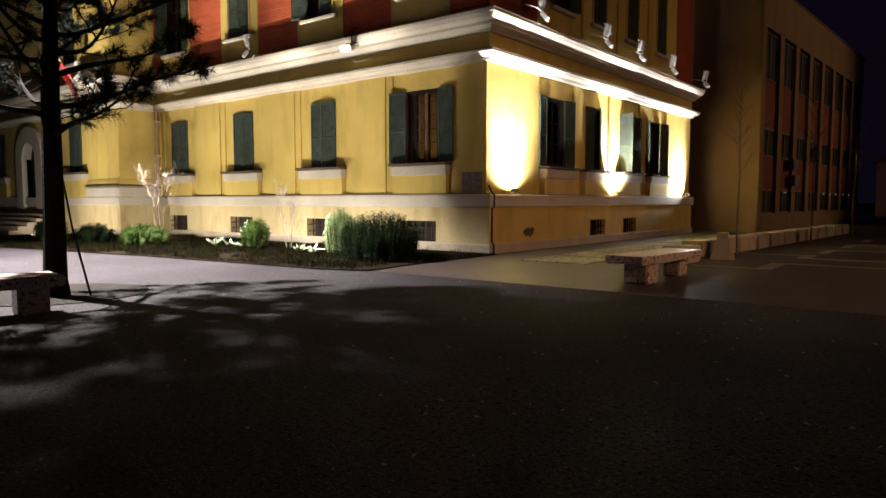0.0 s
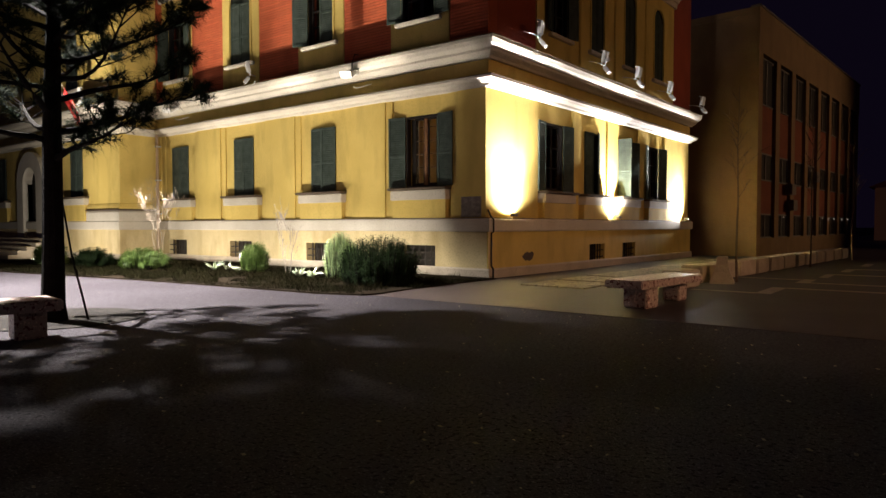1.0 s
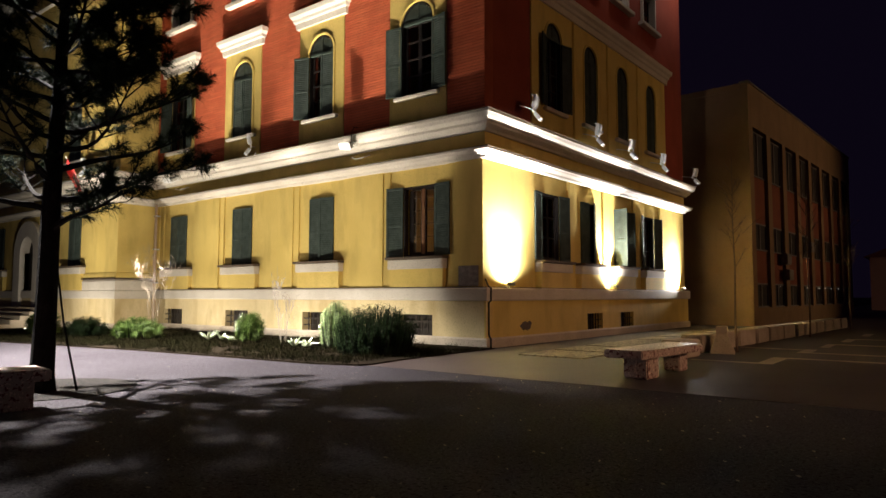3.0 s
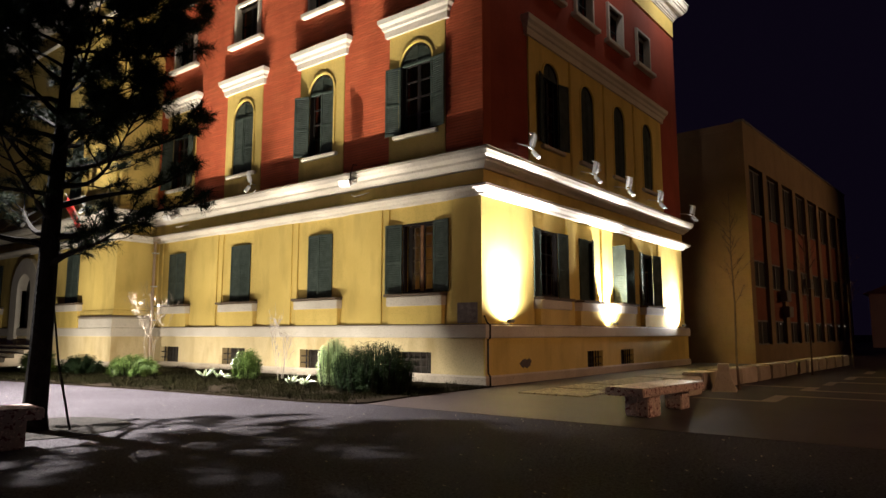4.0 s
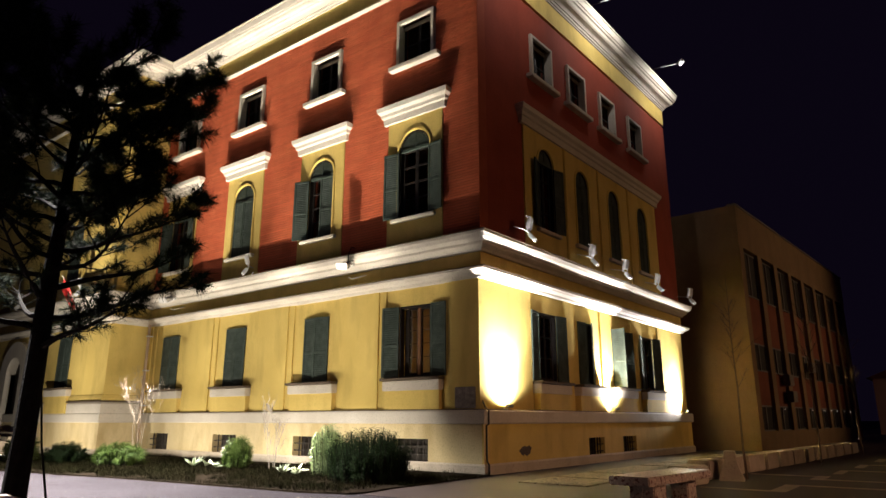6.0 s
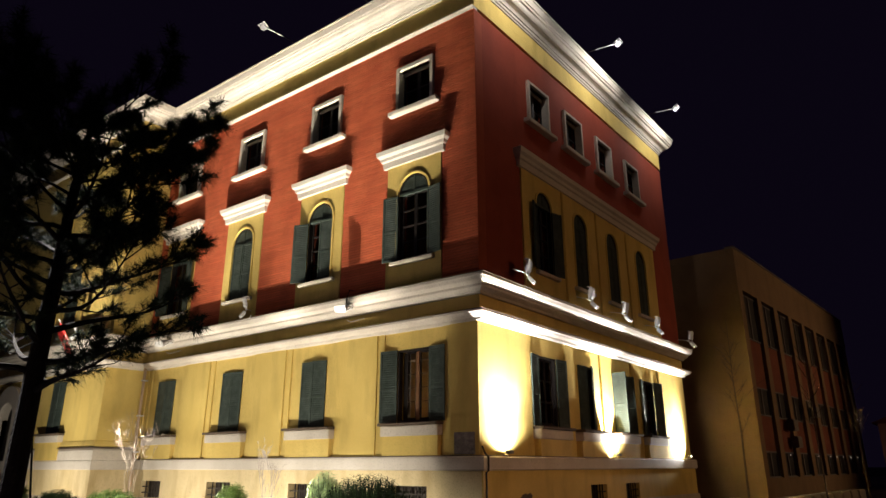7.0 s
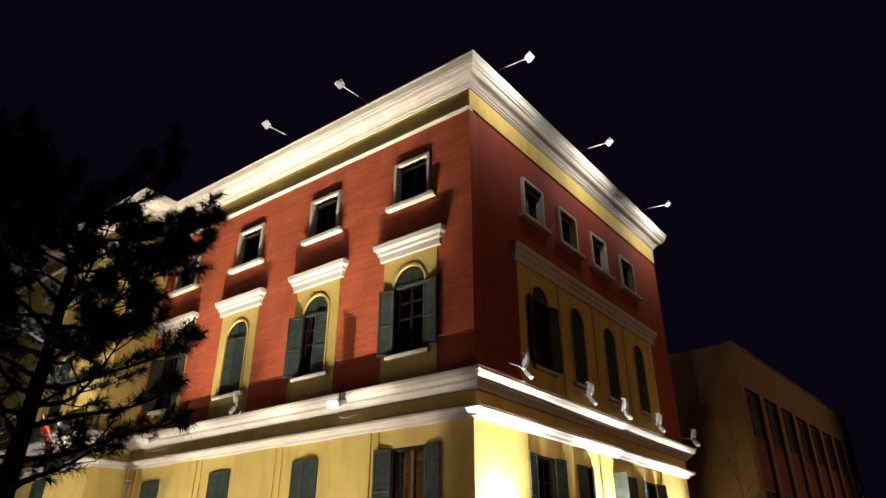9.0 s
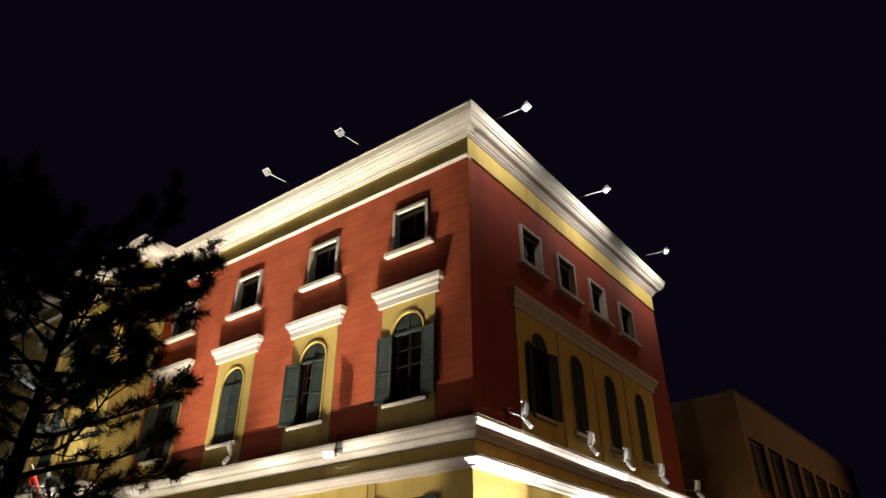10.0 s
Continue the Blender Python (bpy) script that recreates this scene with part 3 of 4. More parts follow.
def arched_window(c, r, z0, zs, m, left, right, yp, sillw):
    """An arched first-floor window. left, right: shutter angles."""
    win = part("window", arch_band(c, r - 0.05, 0.05, zs, z0, yp + 0.02, yp + 0.18), M_DARKWOOD, bld, "arched window with louvred shutters", m)
    part("archivolt", arch_band(c, r + 0.01, 0.07, zs, z0, yp - 0.035, yp), M_YEL, win)
    sashes(win, c, 2 * r - 0.12, z0 + 0.05, zs - z0 - 0.05, yp + 0.17, 4)
    # louvred fan over the transom
    g = Geo().box(c - r + 0.05, c + r - 0.05, yp + 0.02, yp + 0.10, zs - 0.05, zs + 0.03)
    g.box(c - 0.03, c + 0.03, yp + 0.03, yp + 0.09, zs, zs + r - 0.05)
    fan = part("fanlight", g, M_GREEN, win, "green louvred arch head")
    n = 8
    for i in range(n):
        zz = zs + 0.04 + (r - 0.12) * i / n
        half = math.sqrt(max((r - 0.05) ** 2 - (zz - zs + 0.05) ** 2, 0.0001))
        part("louvre", Geo().add([(c - half, yp + 0.045, zz), (c + half, yp + 0.045, zz), (c + half, yp + 0.053, zz + 0.06), (c - half, yp + 0.053, zz + 0.06),
                                  (c - half, yp + 0.055, zz), (c + half, yp + 0.055, zz)], [(0, 1, 2, 3), (1, 0, 4, 5)]), M_GREEN, fan)
    h = zs - 0.05 - z0
    if left is not None:
        shutter(win, r - 0.03, h, c - r + 0.02, yp - 0.02 if left > 20 else yp + 0.04, z0, -left)
    if right is not None:
        shutter(win, r - 0.03, h, c + r - 0.02, yp - 0.02 if right > 20 else yp + 0.04, z0, right, True)
    part("sill", Geo().bbox(c - sillw, c + sillw, yp - 0.14, yp + 0.02, z0 - 0.16, z0 - 0.04, 0.02), M_WHITE, win, "white stone sill")
    return win


def hood(c0, c1, m):
    """A moulded white hood over a panel."""
    prof = [(0.0, 10.58), (0.10, 10.58), (0.12, 10.78), (0.17, 10.82), (0.19, 10.92), (0.27, 11.0), (0.29, 11.15), (-0.05, 11.2), (-0.05, 10.58)]
    g = sweep([(c0, 0.2), (c0, 0.0), (c1, 0.0), (c1, 0.2)], prof)
    return part("window_hood", g, M_WHITE, bld, "white moulded window hood", m)


for c, (lf, rt) in zip(COLS, ((172, 170), (160, 6), (3, 3), (165, 165))):
    part("window_panel", arch_panel(Geo(), c - 1.08, c + 1.08, UP0, 10.6, c, 0.60, 9.55, -0.03, 0.06, 7.36), M_YEL, bld, "flat ochre window surround")
    arched_window(c, 0.60, 7.36, 9.55, None, lf, rt, -0.03, 0.84)
    hood(c - 1.12, c + 1.12, None)
# one long panel on the short facade, split by thin ribs
edges = [2.42, (RCOLS[0] + RCOLS[1]) / 2, (RCOLS[1] + RCOLS[2]) / 2, (RCOLS[2] + RCOLS[3]) / 2, 13.5]
for c, a, b, (lf, rt) in zip(RCOLS, edges, edges[1:], ((165, 165), (3, 3), (3, 3), (3, 3))):
    part("window_panel", arch_panel(Geo(), a, b, UP0, 10.6, c, 0.50, 9.6, -0.03, 0.06, 7.30), M_YEL, bld, m=MR)
    arched_window(c, 0.50, 7.30, 9.6, MR, lf, rt, -0.03, 0.72)
for u in edges[1:-1]:
    part("rib", Geo().box(u - 0.05, u - 0.02, -0.07, -0.03, UP0, 10.58).box(u + 0.02, u + 0.05, -0.07, -0.03, UP0, 10.58), M_YEL, bld, m=MR)
hood(2.35, 13.55, MR)


def top_window(c, w, z0, z1, m, f=0.13):
    """A small square window with a stone frame and sill."""
    g = Geo()
    g.bbox(c - w / 2 - f, c - w / 2, -0.09, 0.3, z0 - 0.02, z1 + f, 0.012).bbox(c + w / 2, c + w / 2 + f, -0.09, 0.3, z0 - 0.02, z1 + f, 0.012)
    g.bbox(c - w / 2 - 0.002, c + w / 2 + 0.002, -0.086, 0.3, z1, z1 + f - 0.002, 0.012)
    win = part("window", g, M_WHITE, bld, "square window in a white stone frame", m)
    part("sill", Geo().bbox(c - w / 2 - 0.36, c + w / 2 + 0.36, -0.22, 0.02, z0 - 0.20, z0 - 0.04, 0.02), M_WHITE, win, "white stone sill")
    sashes(win, c, w, z0, z1 - z0, 0.22, 2)
    part("roller_blind", Geo().box(c - w / 2, c + w / 2, 0.14, 0.17, z1 - 0.16, z1), M_STRIP, win, "short pale roller blind")
    return win


for c in COLS:
    top_window(c, 1.30, 12.60, 14.10, None)
for c in RCOLS:
    top_window(c, 1.22, 12.62, 14.05, MR, 0.11)


def basement_window(a, b, z0, z1, m):
    win = part("basement_window", Geo().box(a, b, 0.32, 0.36, z0, z1), M_IRON, bld, "dark barred basement window", m)
    n = 6
    for i in range(1, n):
        u = a + (b - a) * i / n
        part("bar", Geo().box(u - 0.017, u + 0.017, 0.02, 0.05, z0, z1), M_IRON, win)
    for i in (1, 2):
        zz = z0 + (z1 - z0) * i / 3
        part("bar", Geo().box(a, b, 0.0, 0.02, zz - 0.017, zz + 0.017), M_IRON, win)


for h in bw_l:
    basement_window(*h, None)
for h in bw_r:
    basement_window(*h, MR)

# openings of the central block: window, arched entrance with stairs
gf_window(-20.5, 1.1, 2.70, 4.80, pose(0, CS - 0.1, 0), 0.10, 3, 3)
gf_window(-29.0, 1.1, 2.70, 4.80, pose(0, CS - 0.1, 0), 0.10, 3, 3)
part("portal", arch_band(-25.1, 0.75, 0.75, 3.45, 0.8, CS - 0.22, CS + 0.2), M_WHITE, bld, "pale stone arched portal")
part("entrance_door", Geo().box(-25.85, -24.35, CS + 0.2, CS + 0.28, 0.85, 4.2), M_DARKWOOD, bld, "dark wooden entrance door")
arched = arch_panel(Geo(), -21.75, -19.75, UP0, 10.6, -20.75, 0.6, 9.55, CS - 0.05, CS + 0.02, 7.36)
part("window_panel", arched, M_YEL, bld)
arched_window(-20.75, 0.60, 7.36, 9.55, pose(0, CS - 0.02, 0), 3, 3, -0.03, 0.84)
for i in range(5):
    part("step", Geo().bbox(-29.0, -21.8, CS - 0.5 - 0.36 * (5 - i), CS - 0.1, 0.17 * i, 0.17 * (i + 1), 0.015), M_BASE, bld, "worn stone step")
for u in (-17.4, -22.5):
    part("pilaster", Geo().bbox(u - 0.35, u + 0.35, CS - 0.09, CS + 0.05, UP0, 15.3, 0.015), M_YEL, bld)

# plaque, downpipe, cable, patch of bare plaster
part("plaque", Geo().bbox(-0.88, -0.22, -0.03, 0.01, 1.66, 2.22, 0.008), M_MARBLE, bld, "veined grey marble plaque")
part("downpipe", Geo().tube([(-16.5, -0.14, 0.3), (-16.5, -0.14, 5.2)], [0.06, 0.06], 10), M_PIPE, bld, "painted metal downpipe")
for z in (1.9, 3.3, 4.7):
    part("pipe_clip", Geo().box(-16.59, -16.41, -0.21, -0.0, z, z + 0.05), M_LAMP, bld)


rng = random.Random(17)
patch = [(1.95 + (0.27 + 0.11 * rng.uniform(-1, 1)) * math.cos(a), -0.054, 0.54 + (0.15 + 0.07 * rng.uniform(-1, 1)) * math.sin(a)) for a in (2 * math.pi * i / 14 for i in range(14))]
part("bare_plaster_patch", Geo().add(patch, [tuple(range(14))]), M_LEAD, bld, "dark patch of lost plaster", MR)

# ---- floodlights fixed to the building ----
def flood(m, label, head_tilt, gear_tilt, hang=False):
    """A floodlight at the end of a rod from the wall: the joint is at the origin, the wall along +y."""
    t = thing("floodlight", label, "floodlight", m, "cornice floodlights")
    if hang:
        part("arm", Geo().tube([(0.05, 0.34, 0.62), (0.03, 0.12, 0.58), (0, 0, 0.30), (0, 0, 0.0)], [0.016] * 4, 6), M_IRON, t, "dark bent rod")
    else:
        part("arm", Geo().tube([(-0.62, 0.34, 0.06), (-0.30, 0.14, 0.05), (0, 0, 0.02)], [0.016] * 3, 6), M_LAMP, t, "thin pale rod")
    hm = pose(0, 0, 0.04, head_tilt, 0, 0)
    head = part("head", Geo().bbox(-0.17, 0.17, -0.07, 0.07, 0.05, 0.47, 0.03), M_LAMP, t, "boxy pale grey lamp head", hm)
    part("lens", Geo().box(-0.14, 0.14, 0.071, 0.078, 0.08, 0.44), M_DIM, head)
    part("hood", Geo().box(-0.18, 0.18, -0.05, 0.15, 0.47, 0.485), M_LAMP, head)
    for i in range(4):
        part("cooling_fin", Geo().box(-0.13, 0.13, -0.10, -0.07, 0.12 + 0.08 * i, 0.135 + 0.08 * i), M_LAMP, head)
    part("bracket", Geo().box(-0.20, -0.18, -0.025, 0.025, -0.06, 0.26).box(0.18, 0.20, -0.025, 0.025, -0.06, 0.26).box(-0.18, 0.18, -0.025, 0.025, -0.06, -0.04), M_LAMP, t, m=hm)
    gm = pose(0, 0, -0.04, gear_tilt, 0, 0)
    gear = part("gear_box", Geo().bbox(-0.14, 0.14, -0.07, 0.07, -0.38, -0.06, 0.025), M_LAMP, t, "pale ballast box", gm)
    part("cable_gland", Geo().tube([(0, 0, -0.38), (0, 0, -0.42)], [0.025, 0.02], 8), M_IRON, gear)
    part("conduit", Geo().tube([(0.02, 0.02, -0.40), (0.10, 0.12, -0.44), (0.55, 0.20, -0.33)], [0.011] * 3, 5), M_LAMP, t, "thin pale conduit")
    return t


def roof_flood(m):
    """A small floodlight at the outer end of a long rod that leans out over the roof edge; the head is at the origin."""
    t = thing("roof_floodlight", "small floodlight on a thin arm above the roof edge", "floodlight", m, "roof floodlights")
    part("arm", Geo().tube([(0, 0.05, 0.0), (0, 0.95, 0.10)], [0.017, 0.017], 6), M_LAMP, t, "thin pale rod")
    part("stay", Geo().tube([(0, 0.95, 0.10), (0, 2.2, 0.16), (0, 2.24, 0.12), (0, 2.24, -0.8)], [0.02] * 4, 6), M_IRON, t, "dark post on the roof")
    hm = pose(0, 0, 0, 60, 0, 0)
    head = part("head", Geo().bbox(-0.15, 0.15, -0.06, 0.06, -0.13, 0.13, 0.02), M_DIM, t, "boxy grey lamp head", hm)
    part("lens", Geo().box(-0.12, 0.12, 0.061, 0.067, -0.10, 0.10), M_LENS_DULL, head, "pale lens")
    part("bracket", Geo().box(-0.175, -0.155, -0.02, 0.02, -0.05, 0.16).box(0.155, 0.175, -0.02, 0.02, -0.05, 0.16).box(-0.155, 0.155, -0.02, 0.02, 0.15, 0.17), M_LAMP, head)
    return t


UNLIT = "grey unlit floodlight on the belt cornice"
flood(pose(-9.79, -0.40, 6.72, 0, 0, -35) @ Matrix.Scale(0.86, 4), UNLIT, 14, -36)
flood(pose(-19.0, CS - 0.40, 6.72, 0, 0, -35) @ Matrix.Scale(0.86, 4), UNLIT, 14, -36)
flood(pose(-25.0, CS - 0.40, 6.72, 0, 0, -35) @ Matrix.Scale(0.86, 4), UNLIT, 14, -36)
for u in (-4.66, -14.6):
    flood(pose(u, -0.46, 6.06, 0, 0, 20), "pale floodlight hung from a dark rod below the belt cornice", 118, 120, True)
for u, turn in zip((1.75, 5.85, 8.65, 11.8, 15.75), (18, 6, -6, 0, -12)):
    flood(MR @ pose(u, -0.50, 6.72, 0, 0, turn) @ Matrix.Scale(0.86, 4), UNLIT, 12, -40)
for u in (-4.72, -8.83):
    roof_flood(pose(u, -1.5, 17.67))
for u in ROOF_Y:
    roof_flood(MR @ pose(u, -1.6, 17.60))
for y in LEDGE_Y:
    t = thing("uplight", "small lit uplight standing on the ledge", "floodlight", MR @ pose(y - 0.1, -0.28 if 7 < y < 8 else -0.14, 1.66), "ledge uplights")
    part("stem", Geo().tube([(0, 0.24, -0.03), (0, 0.02, -0.02), (0, 0, 0.08)], [0.03, 0.03, 0.03], 8), M_LAMP, t)
    part("head", Geo().bbox(-0.11, 0.11, -0.12, 0.02, 0.02, 0.11, 0.015), M_DIM, t)
for (x, y, z), watts in BED_LAMPS:
    t = thing("bed_floodlight", "small lit floodlight standing in the bed", "floodlight", pose(x, y, 0.03), "bed floodlights")
    part("stem", Geo().tube([(0, 0, 0), (0, 0, 0.04)], [0.03, 0.03], 8), M_LAMP, t)
    part("head", Geo().bbox(-0.15, 0.15, -0.10, 0.08, 0.03, 0.10, 0.02), M_IRON, t)
    part("lens", Geo().box(-0.11, 0.11, -0.07, 0.05, 0.101, 0.106), M_LENS, t, "glowing lens")
part("cable", Geo().tube([(0.14, 0.05, 0.0), (0.135, 0.05, 0.26), (0.075, 0.05, 0.34), (0.085, 0.03, 0.7), (0.075, 0.05, 1.0), (0.08, 0.04, 1.22), (0.15, 0.04, 1.26), (0.15, 0.05, 1.6), (0.05, 0.05, 1.68), (-0.04, 0.05, 1.86)], [0.024] * 10, 6), M_IRON, bld, "dark cable down the corner")

# ---- annex behind ----
ANX = pose(2.84, 17.8, 0, 0, 0, 90 - math.degrees(math.atan(0.075)))
anx = thing("annex_building", "three-storey tan annex with red panels and pilasters, unlit", "building", ANX)
AH, AL, BAY = 11.35, 23.0, 2.76
part("body", Geo().box(0.0, AL, 0.30, 14.0, 0, AH - 0.3), M_ANX, anx, "tan plaster body")
part("parapet", Geo().box(0.0, AL, 0.0, 0.30, 9.35, AH).box(-0.05, 0.3, 0.302, 14.0, AH - 0.3, AH), M_ANX, anx)
part("coping", Geo().box(-0.08, AL + 0.05, -0.06, 0.36, AH, AH + 0.08), M_STRIP, anx)
part("end_pier", Geo().box(0.0, 0.6, 0.0, 0.30, 0, 9.35), M_ANX, anx)
part("base", Geo().box(0.6, AL, 0.02, 0.30, 0, 0.85), M_ANX, anx)
for i in range(8):
    a = 0.6 + BAY * i
    b = a + 2.1
    part("pilaster", Geo().box(b, b + BAY - 2.1, -0.02, 0.30, 0.85, 9.35), M_ANX, anx, "tan pilaster")
    for z0, z1 in ((0.85, 2.0), (3.55, 4.85), (7.05, 9.25)):
        g = Geo().box(a, a + 0.07, 0.12, 0.22, z0, z1).box(b - 0.07, b, 0.12, 0.22, z0, z1).box((a + b) / 2 - 0.07, (a + b) / 2 + 0.07, 0.12, 0.22, z0, z1)
        g.box(a + 0.07, b - 0.07, 0.12, 0.22, z1 - 0.07, z1).box(a + 0.07, b - 0.07, 0.08, 0.22, z0, z0 + 0.06)
        win = part("window", g, M_STRIP, anx, "dark unlit window")
        for u0, u1 in ((a + 0.07, (a + b) / 2 - 0.07), ((a + b) / 2 + 0.07, b - 0.07)):
            part("pane", Geo().box(u0, u1, 0.17, 0.18, z0 + 0.06, z1 - 0.07), M_IRON, win, "dark glass pane")
    for z0, z1 in ((2.0, 3.55), (4.85, 7.05)):
        part("spandrel", Geo().box(a, b, 0.14, 0.30, z0, z1), M_ANR, anx, "dull red spandrel panel")
for u in (4.2, 9.6, 12.4, 14.0, 15.6, 17.8, 19.6):
    part("wall_lamp", Geo().bbox(u - 0.016, u + 0.016, -0.06, -0.02, 1.84, 1.87, 0.006), M_GLOW, anx, "tiny lit wall lamp")
for u, z in ((4.6, 3.0), (4.9, 2.2), (9.6, 3.9)):
    part("air_conditioner", Geo().bbox(u, u + 0.8, -0.32, 0.02, z, z + 0.55, 0.03), M_STRIP, anx, "small wall-mounted air conditioner")

far = thing("far_house", "dim pinkish house beyond the square", "building", pose(6.5, 62.0, 0))
part("wall", Geo().box(-2.5, 16, 0, 8, 0, 5.2), M_FAR, far)
part("roof", Geo().add([(-3, -0.5, 5.2), (16.5, -0.5, 5.2), (16.5, 8.5, 5.2), (-3, 8.5, 5.2), (1, 4, 7.2), (12, 4, 7.2)], [(0, 1, 5, 4), (1, 2, 5), (2, 3, 4, 5), (3, 0, 4), (3, 2, 1, 0)]), M_ANR, far)
for u in (0, 3, 6, 9, 12):
    part("window", Geo().box(u, u + 1.1, -0.04, 0.02, 2.2, 3.8), M_IRON, far)


# ---- benches ----
def bench(m, label):
    t = thing("stone_bench", label, "bench", m, "stone benches")
    part("seat", Geo().bbox(-0.35, 0.35, -1.22, 1.22, 0.36, 0.50, 0.02), M_TERR, t, "thick speckled terrazzo slab")
    for y, d, e in ((-0.58, 0.22, 0.22), (0.92, 0.18, 0.10)):
        part("leg", Geo().bbox(-0.22, e, y - d, y + d, 0.0, 0.36, 0.02), M_TERR, t, "terrazzo block leg")
    return t


bench(pose(5.65, -3.03, 0.006, 0, 0, -6), "pink terrazzo bench on two block legs")
bench(pose(0.58, -12.32, 0.0, 0, 0, -7), "terrazzo bench in shade under the pine")

# ---- concrete blocks along the car park ----
rng = random.Random(8)
for i in range(12):
    y = 2.6 + 1.45 * i
    x = 4.76 + 0.075 * (y - 2)
    t = solo("concrete_block", Geo().bbox(-0.27, 0.27, -0.60, 0.60, 0.0, 0.43, 0.03), M_CONC, "pale concrete barrier block in a row", "barrier", "concrete blocks")
    t.matrix_world = pose(x, y, 0.005, 0, 0, -4 + rng.uniform(-4, 4))
t = solo("concrete_block", Geo().bbox(-0.24, 0.24, -0.5, 0.5, 0.0, 0.40, 0.03), M_CONC, "pale concrete barrier block beside the bench", "barrier", "concrete blocks")
t.matrix_world = pose(4.92, 0.65, 0.005, 0, 0, -8)
g = Geo()
for z, s in ((0, 0.31), (0.10, 0.275), (0.28, 0.195), (0.46, 0.15), (0.64, 0.14), (0.66, 0.12)):
    g.v += [(a * s * 0.9, b * s, z) for a, b in ((-1, -1), (1, -1), (1, 1), (-1, 1))]
for i in range(5):
    g.f += [(4 * i + k, 4 * i + (k + 1) % 4, 4 * i + 4 + (k + 1) % 4, 4 * i + 4 + k) for k in range(4)]
g.f.append((20, 21, 22, 23))
solo("barrier_cone", g, M_CONC, "pale tapered concrete bollard beside the blocks", "bollard").matrix_world = pose(5.40, 2.30, 0.005, 0, 0, 12)


# ---- trees ----
def needle_tuft(g, p, d, rng, n=36, size=0.20):
    """A star of long needles round the end of a twig."""
    d = d.normalized()
    a = d.orthogonal().normalized()
    b = d.cross(a)
    for _ in range(n):
        q = rng.uniform(0, 2 * math.pi)
        s = rng.uniform(0.2, 1.6)
        w = (d * math.cos(s) + (math.cos(q) * a + math.sin(q) * b) * math.sin(s)).normalized()
        side = w.cross(Vector((rng.uniform(-1, 1), rng.uniform(-1, 1), rng.uniform(-1, 1)))).normalized() * 0.0048
        o = p - d * rng.uniform(0, 0.16)
        e = o + w * size * rng.uniform(0.65, 1.2) - Vector((0, 0, 0.02))
        g.add([o - side, o + side, e], [(0, 1, 2)])


